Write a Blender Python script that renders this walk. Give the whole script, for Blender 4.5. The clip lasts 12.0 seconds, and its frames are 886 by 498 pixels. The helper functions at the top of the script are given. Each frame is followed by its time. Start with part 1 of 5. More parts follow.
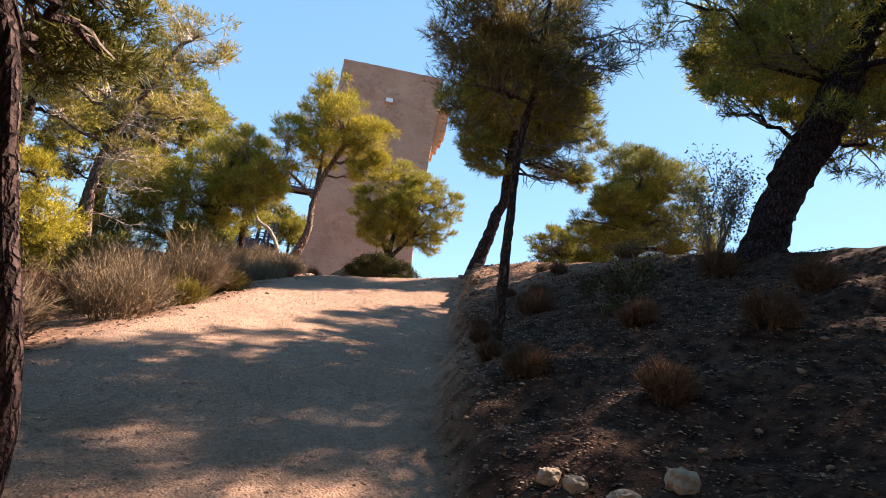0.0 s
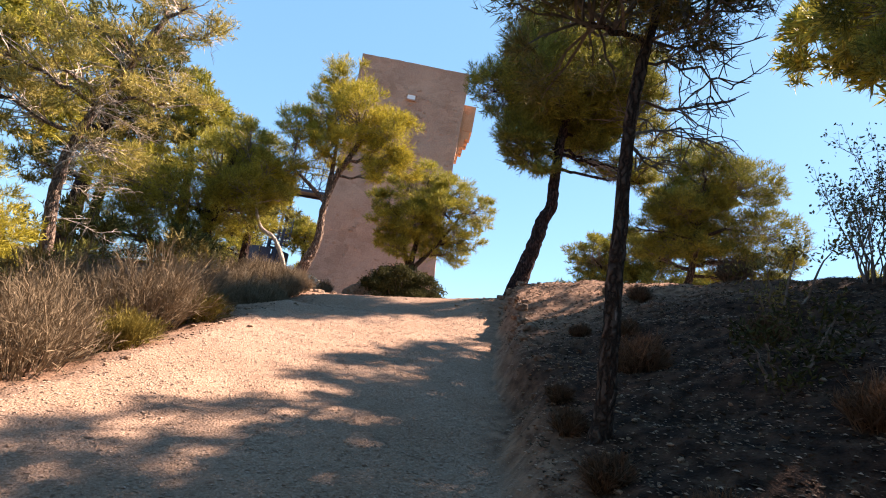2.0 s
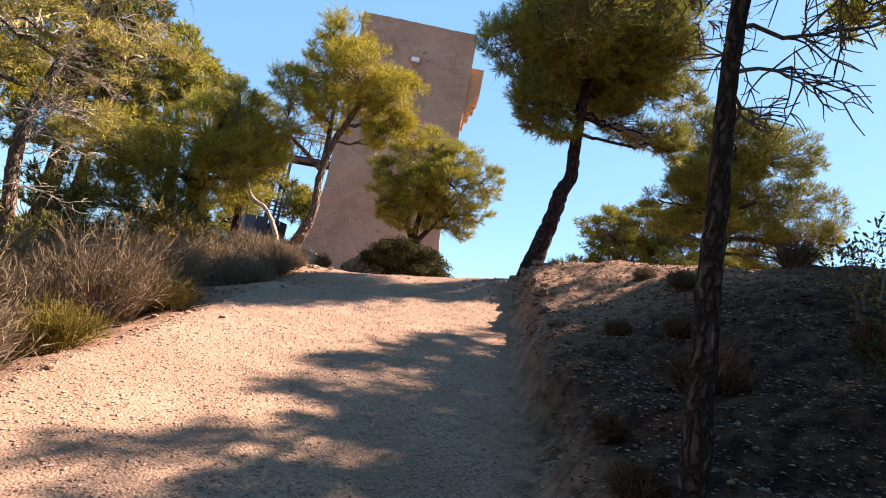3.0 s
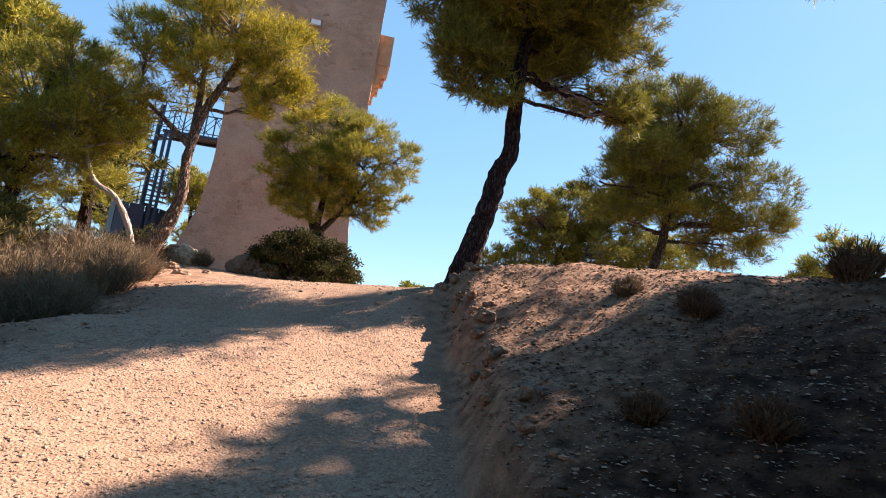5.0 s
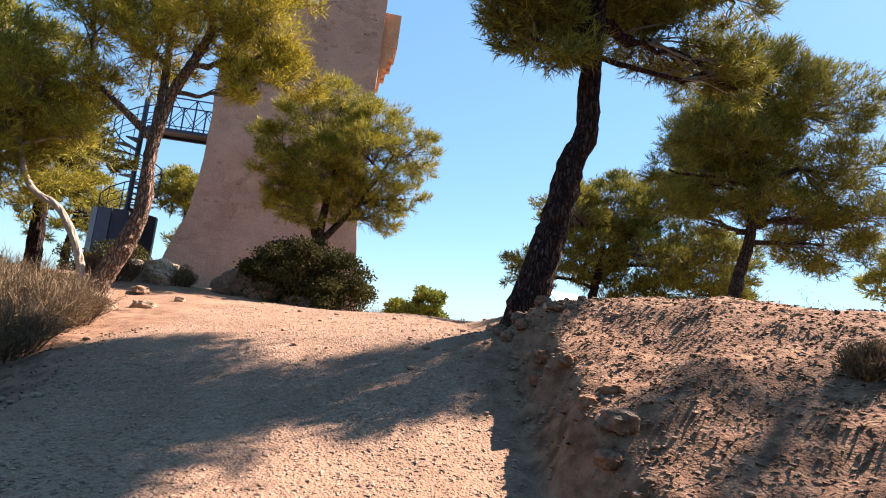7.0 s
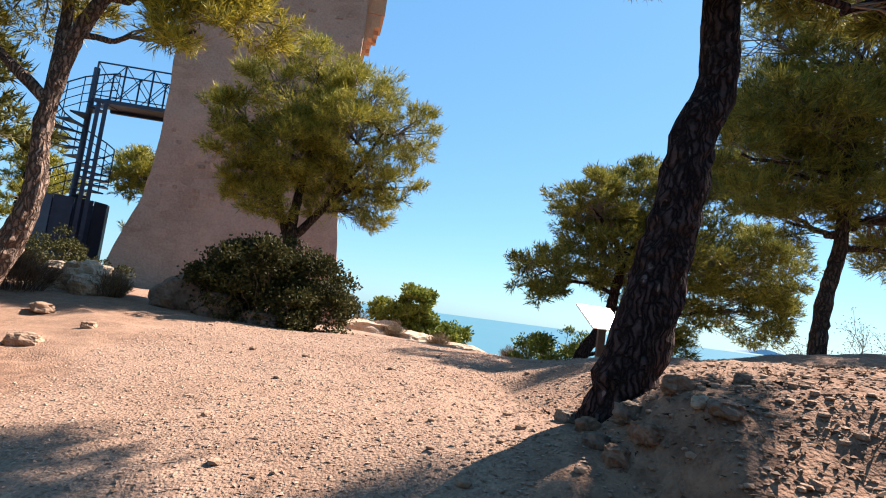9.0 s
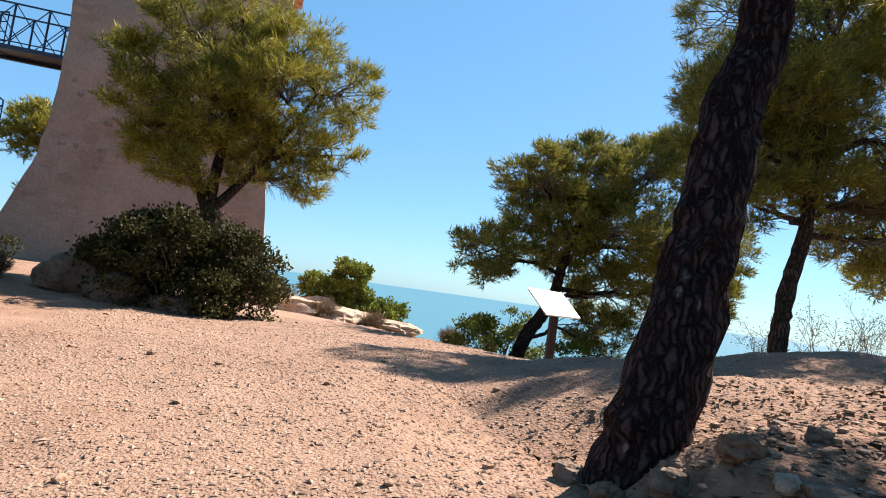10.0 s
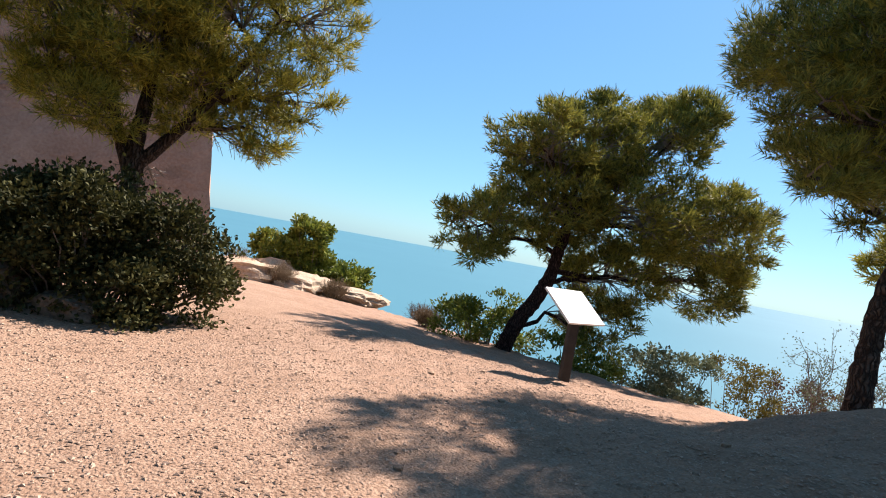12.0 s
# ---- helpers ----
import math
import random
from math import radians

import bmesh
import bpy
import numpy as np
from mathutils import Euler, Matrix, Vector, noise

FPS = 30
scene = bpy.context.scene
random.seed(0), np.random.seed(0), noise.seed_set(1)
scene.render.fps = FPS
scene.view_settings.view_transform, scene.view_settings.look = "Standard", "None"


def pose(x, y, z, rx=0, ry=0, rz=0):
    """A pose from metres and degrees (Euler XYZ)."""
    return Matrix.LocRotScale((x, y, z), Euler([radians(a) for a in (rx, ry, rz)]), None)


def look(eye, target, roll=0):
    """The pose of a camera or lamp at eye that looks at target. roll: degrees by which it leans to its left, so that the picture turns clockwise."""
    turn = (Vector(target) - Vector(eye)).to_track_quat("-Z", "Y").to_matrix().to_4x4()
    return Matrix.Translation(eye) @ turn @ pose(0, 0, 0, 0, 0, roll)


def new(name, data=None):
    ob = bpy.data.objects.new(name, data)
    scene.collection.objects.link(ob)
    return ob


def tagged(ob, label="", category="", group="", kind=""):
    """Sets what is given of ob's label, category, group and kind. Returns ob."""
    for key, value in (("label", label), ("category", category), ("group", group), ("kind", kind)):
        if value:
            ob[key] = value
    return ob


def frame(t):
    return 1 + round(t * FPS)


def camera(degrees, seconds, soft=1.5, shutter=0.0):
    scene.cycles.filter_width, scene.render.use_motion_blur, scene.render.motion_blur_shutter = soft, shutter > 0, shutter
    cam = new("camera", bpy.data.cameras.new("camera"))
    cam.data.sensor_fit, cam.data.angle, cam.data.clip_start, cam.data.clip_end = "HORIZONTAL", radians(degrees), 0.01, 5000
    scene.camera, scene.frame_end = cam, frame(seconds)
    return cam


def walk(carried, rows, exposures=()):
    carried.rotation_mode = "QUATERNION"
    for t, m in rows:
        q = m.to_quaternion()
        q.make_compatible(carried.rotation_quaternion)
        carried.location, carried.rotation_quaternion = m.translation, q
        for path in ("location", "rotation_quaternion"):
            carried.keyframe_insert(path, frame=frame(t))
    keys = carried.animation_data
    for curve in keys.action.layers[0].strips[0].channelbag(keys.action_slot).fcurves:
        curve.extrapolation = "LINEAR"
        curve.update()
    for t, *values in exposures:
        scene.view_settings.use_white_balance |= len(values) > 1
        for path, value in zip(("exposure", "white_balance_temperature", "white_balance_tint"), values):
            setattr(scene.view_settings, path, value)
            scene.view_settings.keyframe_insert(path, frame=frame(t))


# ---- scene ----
# camera and walk: seconds, eye, yaw, pitch, roll
cam = camera(74.14, 12.0, soft=1.05)
PATH = [
    (0.0, -0.045, 0.073, 2.131, 1.53, 10.66, 10.00),
    (0.5, -0.121, 0.694, 2.258, -0.02, 8.72, 10.46),
    (1.0, -0.173, 1.220, 2.384, 2.49, 10.48, 10.19),
    (1.5, -0.273, 1.822, 2.505, 4.30, 11.41, 10.31),
    (2.0, -0.394, 2.288, 2.629, 3.56, 10.98, 10.64),
    (2.5, -0.456, 2.838, 2.788, 6.59, 9.64, 8.60),
    (3.0, -0.529, 3.314, 2.892, 3.31, 8.01, 11.04),
    (5.0, -0.590, 5.539, 3.445, -5.39, 7.68, 8.64),
    (5.5, -0.629, 6.071, 3.600, -6.75, 8.70, 8.43),
    (6.0, -0.685, 6.620, 3.703, -3.58, 8.37, 8.35),
    (6.5, -0.787, 7.124, 3.779, -5.55, 6.68, 8.05),
    (7.0, -0.827, 7.760, 3.968, -4.80, 6.91, 7.17),
    (9.0, -0.961, 9.925, 4.405, -6.67, 5.91, 7.44),
    (9.5, -0.967, 10.423, 4.458, -10.20, 4.49, 9.01),
    (10.0, -0.993, 10.783, 4.576, -13.56, 3.91, 7.92),
    (10.5, -0.963, 11.290, 4.699, -13.43, 5.20, 8.13),
    (11.0, -0.982, 11.710, 4.830, -14.88, 3.83, 7.82),
    (11.5, -1.000, 12.198, 4.939, -12.80, 2.52, 8.87),
    (12.0, -1.097, 12.641, 5.007, -18.79, -0.32, 10.33),
]
walk(cam, [(t, pose(x, y, z, 0, 0, yaw) @ pose(0, 0, 0, 90 + pitch, 0, 0) @ pose(0, 0, 0, 0, 0, roll)) for t, x, y, z, yaw, pitch, roll in PATH],
     exposures=[(0.0, 2.08, 8500, 28), (1.0, 2.16, 8500, 28), (2.0, 2.08, 8400, 27), (3.0, 2.02, 8300, 27), (5.0, 1.86, 8200, 26), (7.0, 1.86, 8000, 26), (9.0, 1.64, 7250, 19), (12.0, 1.42, 7150, 18)])

# ---- world and sun ----
SUN_AZ, SUN_EL = math.atan2(0.86, 0.51), radians(46)
world = bpy.data.worlds.new("world")
scene.world = world
world.use_nodes = True
wn = world.node_tree.nodes
sky = wn.new("ShaderNodeTexSky")
sky.sky_type = "NISHITA"
sky.sun_disc = False
sky.sun_elevation, sky.sun_rotation = SUN_EL, SUN_AZ
sky.air_density, sky.dust_density, sky.ozone_density, sky.altitude = 1.0, 0.3, 1.2, 100.0
tint = wn.new("ShaderNodeMix")
tint.data_type, tint.blend_type = "RGBA", "MULTIPLY"
tint.inputs[0].default_value, tint.inputs[7].default_value = 1.0, (0.66, 1.0, 1.17, 1)
world.node_tree.links.new(sky.outputs[0], tint.inputs[6])
haze = wn.new("ShaderNodeMix")
haze.data_type = "RGBA"
haze.inputs[0].default_value, haze.inputs[7].default_value = 0.4, (1.2, 4.6, 8.8, 1)
world.node_tree.links.new(tint.outputs[2], haze.inputs[6])
world.node_tree.links.new(haze.outputs[2], wn["Background"].inputs[0])
wn["Background"].inputs[1].default_value = 0.05
sun = new("sun", bpy.data.lights.new("sun", "SUN"))
sun.data.energy, sun.data.angle, sun.data.color = 5.0, radians(0.6), (1.0, 0.935, 0.865)
to_sun = Vector((math.sin(SUN_AZ) * math.cos(SUN_EL), math.cos(SUN_AZ) * math.cos(SUN_EL), math.sin(SUN_EL)))
sun.matrix_world = look(to_sun * 60, (0, 0, 0))


# ---- materials ----
def material(name, low, high, scale=8.0, rough=0.9, bump=0.3, bump_scale=40.0, fine=0.35, spec=0.3, metal=0.0, stretch=(1, 1, 1), distance=0.02):
    """A surface of two colours mixed at two scales, with relief."""
    m = bpy.data.materials.new(name)
    m.use_nodes = True
    n, l = m.node_tree.nodes, m.node_tree.links
    b = n["Principled BSDF"]
    tc, mp = n.new("ShaderNodeTexCoord"), n.new("ShaderNodeMapping")
    mp.inputs["Scale"].default_value = stretch
    l.new(tc.outputs["Object"], mp.inputs["Vector"])
    n1, n2 = n.new("ShaderNodeTexNoise"), n.new("ShaderNodeTexNoise")
    n1.inputs["Scale"].default_value, n1.inputs["Detail"].default_value = scale, 5
    n2.inputs["Scale"].default_value, n2.inputs["Detail"].default_value = bump_scale, 4
    for q in (n1, n2):
        l.new(mp.outputs[0], q.inputs["Vector"])
    mix = n.new("ShaderNodeMix")
    mix.data_type, mix.inputs[0].default_value = "FLOAT", fine
    l.new(n1.outputs["Fac"], mix.inputs[2])
    l.new(n2.outputs["Fac"], mix.inputs[3])
    ramp = n.new("ShaderNodeValToRGB")
    ramp.color_ramp.elements[0].position, ramp.color_ramp.elements[1].position = 0.34, 0.66
    ramp.color_ramp.elements[0].color, ramp.color_ramp.elements[1].color = (*low, 1), (*high, 1)
    l.new(mix.outputs[0], ramp.inputs[0])
    l.new(ramp.outputs[0], b.inputs["Base Color"])
    bp = n.new("ShaderNodeBump")
    bp.inputs["Strength"].default_value, bp.inputs["Distance"].default_value = bump, distance
    l.new(n2.outputs["Fac"], bp.inputs["Height"])
    l.new(bp.outputs[0], b.inputs["Normal"])
    b.inputs["Roughness"].default_value, b.inputs["Specular IOR Level"].default_value, b.inputs["Metallic"].default_value = rough, spec, metal
    return m


def foliage(name, low, high, rough=0.55, through_light=0.3):
    """Leaves or needles: varied leaf by leaf and clump by clump, letting some light through."""
    m = bpy.data.materials.new(name)
    m.use_nodes = True
    n, l = m.node_tree.nodes, m.node_tree.links
    b, out = n["Principled BSDF"], n["Material Output"]
    geo, tc, no = n.new("ShaderNodeNewGeometry"), n.new("ShaderNodeTexCoord"), n.new("ShaderNodeTexNoise")
    no.inputs["Scale"].default_value, no.inputs["Detail"].default_value = 1.4, 3
    l.new(tc.outputs["Object"], no.inputs["Vector"])
    mix = n.new("ShaderNodeMix")
    mix.data_type, mix.inputs[0].default_value = "FLOAT", 0.45
    l.new(no.outputs["Fac"], mix.inputs[2])
    l.new(geo.outputs["Random Per Island"], mix.inputs[3])
    ramp = n.new("ShaderNodeValToRGB")
    ramp.color_ramp.elements[0].position, ramp.color_ramp.elements[1].position = 0.25, 0.75
    ramp.color_ramp.elements[0].color, ramp.color_ramp.elements[1].color = (*low, 1), (*high, 1)
    l.new(mix.outputs[0], ramp.inputs[0])
    l.new(ramp.outputs[0], b.inputs["Base Color"])
    b.inputs["Roughness"].default_value, b.inputs["Specular IOR Level"].default_value = rough + 0.12, 0.15
    tr, ms = n.new("ShaderNodeBsdfTranslucent"), n.new("ShaderNodeMixShader")
    l.new(ramp.outputs[0], tr.inputs["Color"])
    ms.inputs[0].default_value = through_light
    l.new(b.outputs[0], ms.inputs[1])
    l.new(tr.outputs[0], ms.inputs[2])
    l.new(ms.outputs[0], out.inputs["Surface"])
    return m


def ground_material():
    """Pale pink gravel on the track, red-brown earth with litter elsewhere, by the track's plan; the near bank's shade
    is painted in.
    """
    m = material("gravel_and_earth", (0.27, 0.176, 0.123), (0.42, 0.298, 0.224), 1.3, 0.95, 0.6, 70, 0.6, 0.15, distance=0.02)
    n, l = m.node_tree.nodes, m.node_tree.links
    gravel = next(q for q in n if q.bl_idname == "ShaderNodeValToRGB")
    vor = n.new("ShaderNodeTexVoronoi")
    vor.inputs["Scale"].default_value = 58
    tc = next(q for q in n if q.bl_idname == "ShaderNodeTexCoord")
    l.new(tc.outputs["Object"], vor.inputs["Vector"])
    pale = n.new("ShaderNodeMix")
    pale.data_type, pale.blend_type = "RGBA", "MULTIPLY"
    pale.inputs[0].default_value = 0.8
    grey = n.new("ShaderNodeValToRGB")
    grey.color_ramp.elements[0].color, grey.color_ramp.elements[1].color = (0.55, 0.48, 0.45, 1), (1, 1, 1, 1)
    l.new(vor.outputs["Color"], grey.inputs[0])
    l.new(gravel.outputs[0], pale.inputs[6])
    l.new(grey.outputs[0], pale.inputs[7])
    earth_noise = n.new("ShaderNodeTexNoise")
    earth_noise.inputs["Scale"].default_value, earth_noise.inputs["Detail"].default_value = 9, 8
    l.new(tc.outputs["Object"], earth_noise.inputs["Vector"])
    earth = n.new("ShaderNodeValToRGB")
    earth.color_ramp.elements[0].position, earth.color_ramp.elements[1].position = 0.35, 0.68
    earth.color_ramp.elements[0].color, earth.color_ramp.elements[1].color = (0.12, 0.066, 0.044, 1), (0.32, 0.19, 0.127, 1)
    l.new(earth_noise.outputs["Fac"], earth.inputs[0])
    zone = n.new("ShaderNodeAttribute")
    zone.attribute_name = "soil"
    both = n.new("ShaderNodeMix")
    both.data_type = "RGBA"
    l.new(zone.outputs["Fac"], both.inputs[0])
    l.new(pale.outputs[2], both.inputs[6])
    l.new(earth.outputs[0], both.inputs[7])
    # near-black tone that paints the bank's shade over its earth and litter
    shaded_earth = n.new("ShaderNodeValToRGB")
    shaded_earth.color_ramp.elements[0].position, shaded_earth.color_ramp.elements[1].position = 0.38, 0.72
    shaded_earth.color_ramp.elements[0].color, shaded_earth.color_ramp.elements[1].color = (0.016, 0.008, 0.006, 1), (0.10, 0.052, 0.034, 1)
    l.new(earth_noise.outputs["Fac"], shaded_earth.inputs[0])
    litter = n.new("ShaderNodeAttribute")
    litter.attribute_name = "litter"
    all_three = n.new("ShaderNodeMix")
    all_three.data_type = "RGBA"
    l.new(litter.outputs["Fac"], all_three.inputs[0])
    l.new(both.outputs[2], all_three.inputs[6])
    l.new(shaded_earth.outputs[0], all_three.inputs[7])
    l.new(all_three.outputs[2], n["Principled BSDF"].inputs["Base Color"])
    bump = next(q for q in n if q.bl_idname == "ShaderNodeBump")
    bump2 = n.new("ShaderNodeBump")
    bump2.inputs["Strength"].default_value, bump2.inputs["Distance"].default_value = 0.5, 0.010
    l.new(vor.outputs["Distance"], bump2.inputs["Height"])
    bump2.invert = True
    l.new(bump2.outputs[0], bump.inputs["Normal"])
    return m


GROUND = ground_material()


def bark_material(name, crack, plate, fleck, scale=13.0):
    """Ridged bark: long plates between dark cracks, some of them scaled off paler."""
    m = material(name, plate, tuple(1.7 * c for c in plate), 9, 0.95, 0.5, 60, 0.5, 0.1, distance=0.01)
    n, l = m.node_tree.nodes, m.node_tree.links
    base = next(q for q in n if q.bl_idname == "ShaderNodeValToRGB")
    tc, mp = next(q for q in n if q.bl_idname == "ShaderNodeTexCoord"), n.new("ShaderNodeMapping")
    mp.inputs["Scale"].default_value = (1, 1, 0.19)
    wob = n.new("ShaderNodeTexNoise")
    wob.inputs["Scale"].default_value, wob.inputs["Detail"].default_value = 11, 5
    l.new(tc.outputs["Object"], wob.inputs["Vector"])
    off = n.new("ShaderNodeMix")
    off.data_type, off.blend_type, off.inputs[0].default_value = "RGBA", "ADD", 0.09
    l.new(tc.outputs["Object"], off.inputs[6])
    l.new(wob.outputs["Color"], off.inputs[7])
    l.new(off.outputs[2], mp.inputs["Vector"])
    vor = n.new("ShaderNodeTexVoronoi")
    vor.feature = "DISTANCE_TO_EDGE"
    vor.inputs["Scale"].default_value = scale
    l.new(mp.outputs[0], vor.inputs["Vector"])
    edge = n.new("ShaderNodeValToRGB")
    edge.color_ramp.elements[0].position, edge.color_ramp.elements[1].position = 0.02, 0.26
    l.new(vor.outputs["Distance"], edge.inputs[0])
    near = n.new("ShaderNodeTexVoronoi")
    near.inputs["Scale"].default_value = scale * 1.5
    l.new(mp.outputs[0], near.inputs["Vector"])
    core, some, pick = n.new("ShaderNodeMath"), n.new("ShaderNodeMath"), n.new("ShaderNodeMath")
    core.operation, core.inputs[1].default_value = "LESS_THAN", 0.34
    some.operation, some.inputs[1].default_value = "GREATER_THAN", 0.78
    pick.operation = "MULTIPLY"
    l.new(near.outputs["Distance"], core.inputs[0])
    l.new(near.outputs["Color"], some.inputs[0])
    l.new(core.outputs[0], pick.inputs[0])
    l.new(some.outputs[0], pick.inputs[1])
    pale = n.new("ShaderNodeMix")
    pale.data_type, pale.inputs[7].default_value = "RGBA", (*fleck, 1)
    l.new(pick.outputs[0], pale.inputs[0])
    l.new(base.outputs[0], pale.inputs[6])
    both = n.new("ShaderNodeMix")
    both.data_type, both.inputs[6].default_value = "RGBA", (*crack, 1)
    l.new(edge.outputs[0], both.inputs[0])
    l.new(pale.outputs[2], both.inputs[7])
    l.new(both.outputs[2], n["Principled BSDF"].inputs["Base Color"])
    deep = n.new("ShaderNodeBump")
    deep.inputs["Strength"].default_value, deep.inputs["Distance"].default_value = 1.0, 0.02
    l.new(edge.outputs[0], deep.inputs["Height"])
    l.new(deep.outputs[0], next(q for q in n if q.bl_idname == "ShaderNodeBump").inputs["Normal"])
    return m


BARK = bark_material("pine_bark", (0.014, 0.009, 0.009), (0.052, 0.034, 0.032), (0.19, 0.135, 0.118), 30)
BARK_GREY = bark_material("grey_bark", (0.034, 0.025, 0.021), (0.080, 0.060, 0.050), (0.26, 0.20, 0.17), 27)
BARK_RED = bark_material("reddish_bark", (0.075, 0.050, 0.040), (0.20, 0.145, 0.115), (0.40, 0.31, 0.25), 27)
TWIG = material("twig_bark", (0.10, 0.08, 0.065), (0.24, 0.20, 0.17), 20, 0.95, 0.3, 60)
PALE_TWIG = material("pale_dead_wood", (0.26, 0.22, 0.18), (0.46, 0.40, 0.34), 20, 0.95, 0.3, 60)
NEEDLES = foliage("pine_needles", (0.0794, 0.0931, 0.0211), (0.454, 0.407, 0.0688), 0.5, 0.24)
NEEDLES_GOLD = foliage("yellowish_needles", (0.106, 0.106, 0.0211), (0.551, 0.465, 0.0635), 0.5, 0.25)
NEEDLES_PALE = foliage("pale_needles", (0.116, 0.103, 0.0323), (0.484, 0.404, 0.116), 0.5, 0.26)
NEEDLES_MID = foliage("deep_green_needles", (0.0542, 0.0691, 0.0197), (0.326, 0.311, 0.0592), 0.5, 0.22)
NEEDLES_DARK = foliage("dark_needles", (0.039, 0.0452, 0.0156), (0.179, 0.172, 0.0429), 0.5, 0.17)
NEEDLES_BROWN = foliage("dull_needles", (0.0702, 0.0624, 0.0218), (0.281, 0.218, 0.0702), 0.5, 0.19)
LEAVES = foliage("evergreen_leaves", (0.0187, 0.023, 0.00864), (0.0864, 0.0864, 0.0288), 0.62, 0.18)
LEAVES_BRIGHT = foliage("bright_leaves", (0.0702, 0.108, 0.0187), (0.225, 0.252, 0.0468), 0.4, 0.25)
LEAVES_GREY = foliage("grey_green_leaves", (0.0756, 0.0972, 0.054), (0.216, 0.249, 0.152), 0.5, 0.2)
DRY = foliage("dry_stems", (0.107, 0.0747, 0.0453), (0.266, 0.207, 0.139), 0.8, 0.1)
DRY_RED = foliage("reddish_dry_twigs", (0.072, 0.0432, 0.0288), (0.202, 0.13, 0.0864), 0.8, 0.1)
OCHRE = foliage("ochre_scrub", (0.0936, 0.072, 0.0144), (0.216, 0.173, 0.0432), 0.7, 0.2)
ROCK = material("limestone", (0.259, 0.194, 0.137), (0.49, 0.396, 0.302), 5, 0.9, 0.8, 22, 0.5, 0.2, distance=0.04)
ROCK_DARK = material("weathered_rock", (0.09, 0.066, 0.05), (0.25, 0.19, 0.145), 5, 0.9, 0.8, 22, 0.5, 0.2, distance=0.04)
EARTH_CLOD = material("crumbling_earth", (0.12, 0.066, 0.044), (0.31, 0.19, 0.13), 9, 0.95, 0.9, 30, 0.6, 0.1, distance=0.03)
PEBBLE = material("pebble_stone", (0.194, 0.119, 0.0778), (0.36, 0.252, 0.18), 12, 0.9, 0.4, 60)
STEEL = material("dark_blue_paint", (0.018, 0.022, 0.045), (0.035, 0.042, 0.075), 6, 0.45, 0.05, 80, spec=0.5)
SIGN_FACE = material("sign_panel", (0.72, 0.72, 0.72), (0.82, 0.82, 0.81), 3, 0.25, 0.02, 90, spec=0.6)
SIGN_POST = material("sign_post_paint", (0.012, 0.011, 0.012), (0.03, 0.027, 0.026), 8, 0.5, 0.1, 60)


def masonry():
    """Brown lime render over rubble: stones showing through in courses, stains and patches."""
    m = material("tower_render", (0.325, 0.19, 0.138), (0.48, 0.305, 0.225), 0.8, 0.95, 0.7, 18, 0.45, 0.1, distance=0.05)
    n, l = m.node_tree.nodes, m.node_tree.links
    base = next(q for q in n if q.bl_idname == "ShaderNodeValToRGB")
    tc = next(q for q in n if q.bl_idname == "ShaderNodeTexCoord")
    mp = n.new("ShaderNodeMapping")
    mp.inputs["Scale"].default_value = (3.4, 3.4, 5.6)
    l.new(tc.outputs["Object"], mp.inputs["Vector"])
    vor, patch = n.new("ShaderNodeTexVoronoi"), n.new("ShaderNodeTexNoise")
    vor.inputs["Scale"].default_value = 1.0
    patch.inputs["Scale"].default_value, patch.inputs["Detail"].default_value = 0.55, 6
    l.new(mp.outputs[0], vor.inputs["Vector"])
    l.new(tc.outputs["Object"], patch.inputs["Vector"])
    cut = n.new("ShaderNodeValToRGB")
    cut.color_ramp.elements[0].position, cut.color_ramp.elements[1].position = 0.40, 0.56
    l.new(patch.outputs["Fac"], cut.inputs[0])
    stone = n.new("ShaderNodeValToRGB")
    stone.color_ramp.elements[0].color, stone.color_ramp.elements[1].color = (0.80, 0.76, 0.73, 1), (1.14, 1.12, 1.10, 1)
    l.new(vor.outputs["Color"], stone.inputs[0])
    mul = n.new("ShaderNodeMix")
    mul.data_type, mul.blend_type = "RGBA", "MULTIPLY"
    amount = n.new("ShaderNodeMath")
    amount.operation = "MULTIPLY"
    amount.inputs[1].default_value = 0.85
    l.new(cut.outputs[0], amount.inputs[0])
    l.new(amount.outputs[0], mul.inputs[0])
    l.new(base.outputs[0], mul.inputs[6])
    l.new(stone.outputs[0], mul.inputs[7])
    l.new(mul.outputs[2], n["Principled BSDF"].inputs["Base Color"])
    rub = n.new("ShaderNodeBump")
    rub.invert = True
    rub.inputs["Strength"].default_value, rub.inputs["Distance"].default_value = 0.45, 0.03
    l.new(vor.outputs["Distance"], rub.inputs["Height"])
    l.new(rub.outputs[0], next(q for q in n if q.bl_idname == "ShaderNodeBump").inputs["Normal"])
    return m


MASONRY = masonry()
ORANGE_STONE = material("orange_ashlar", (0.42, 0.20, 0.11), (0.56, 0.31, 0.18), 3, 0.95, 0.5, 25, 0.5, 0.1, distance=0.03)


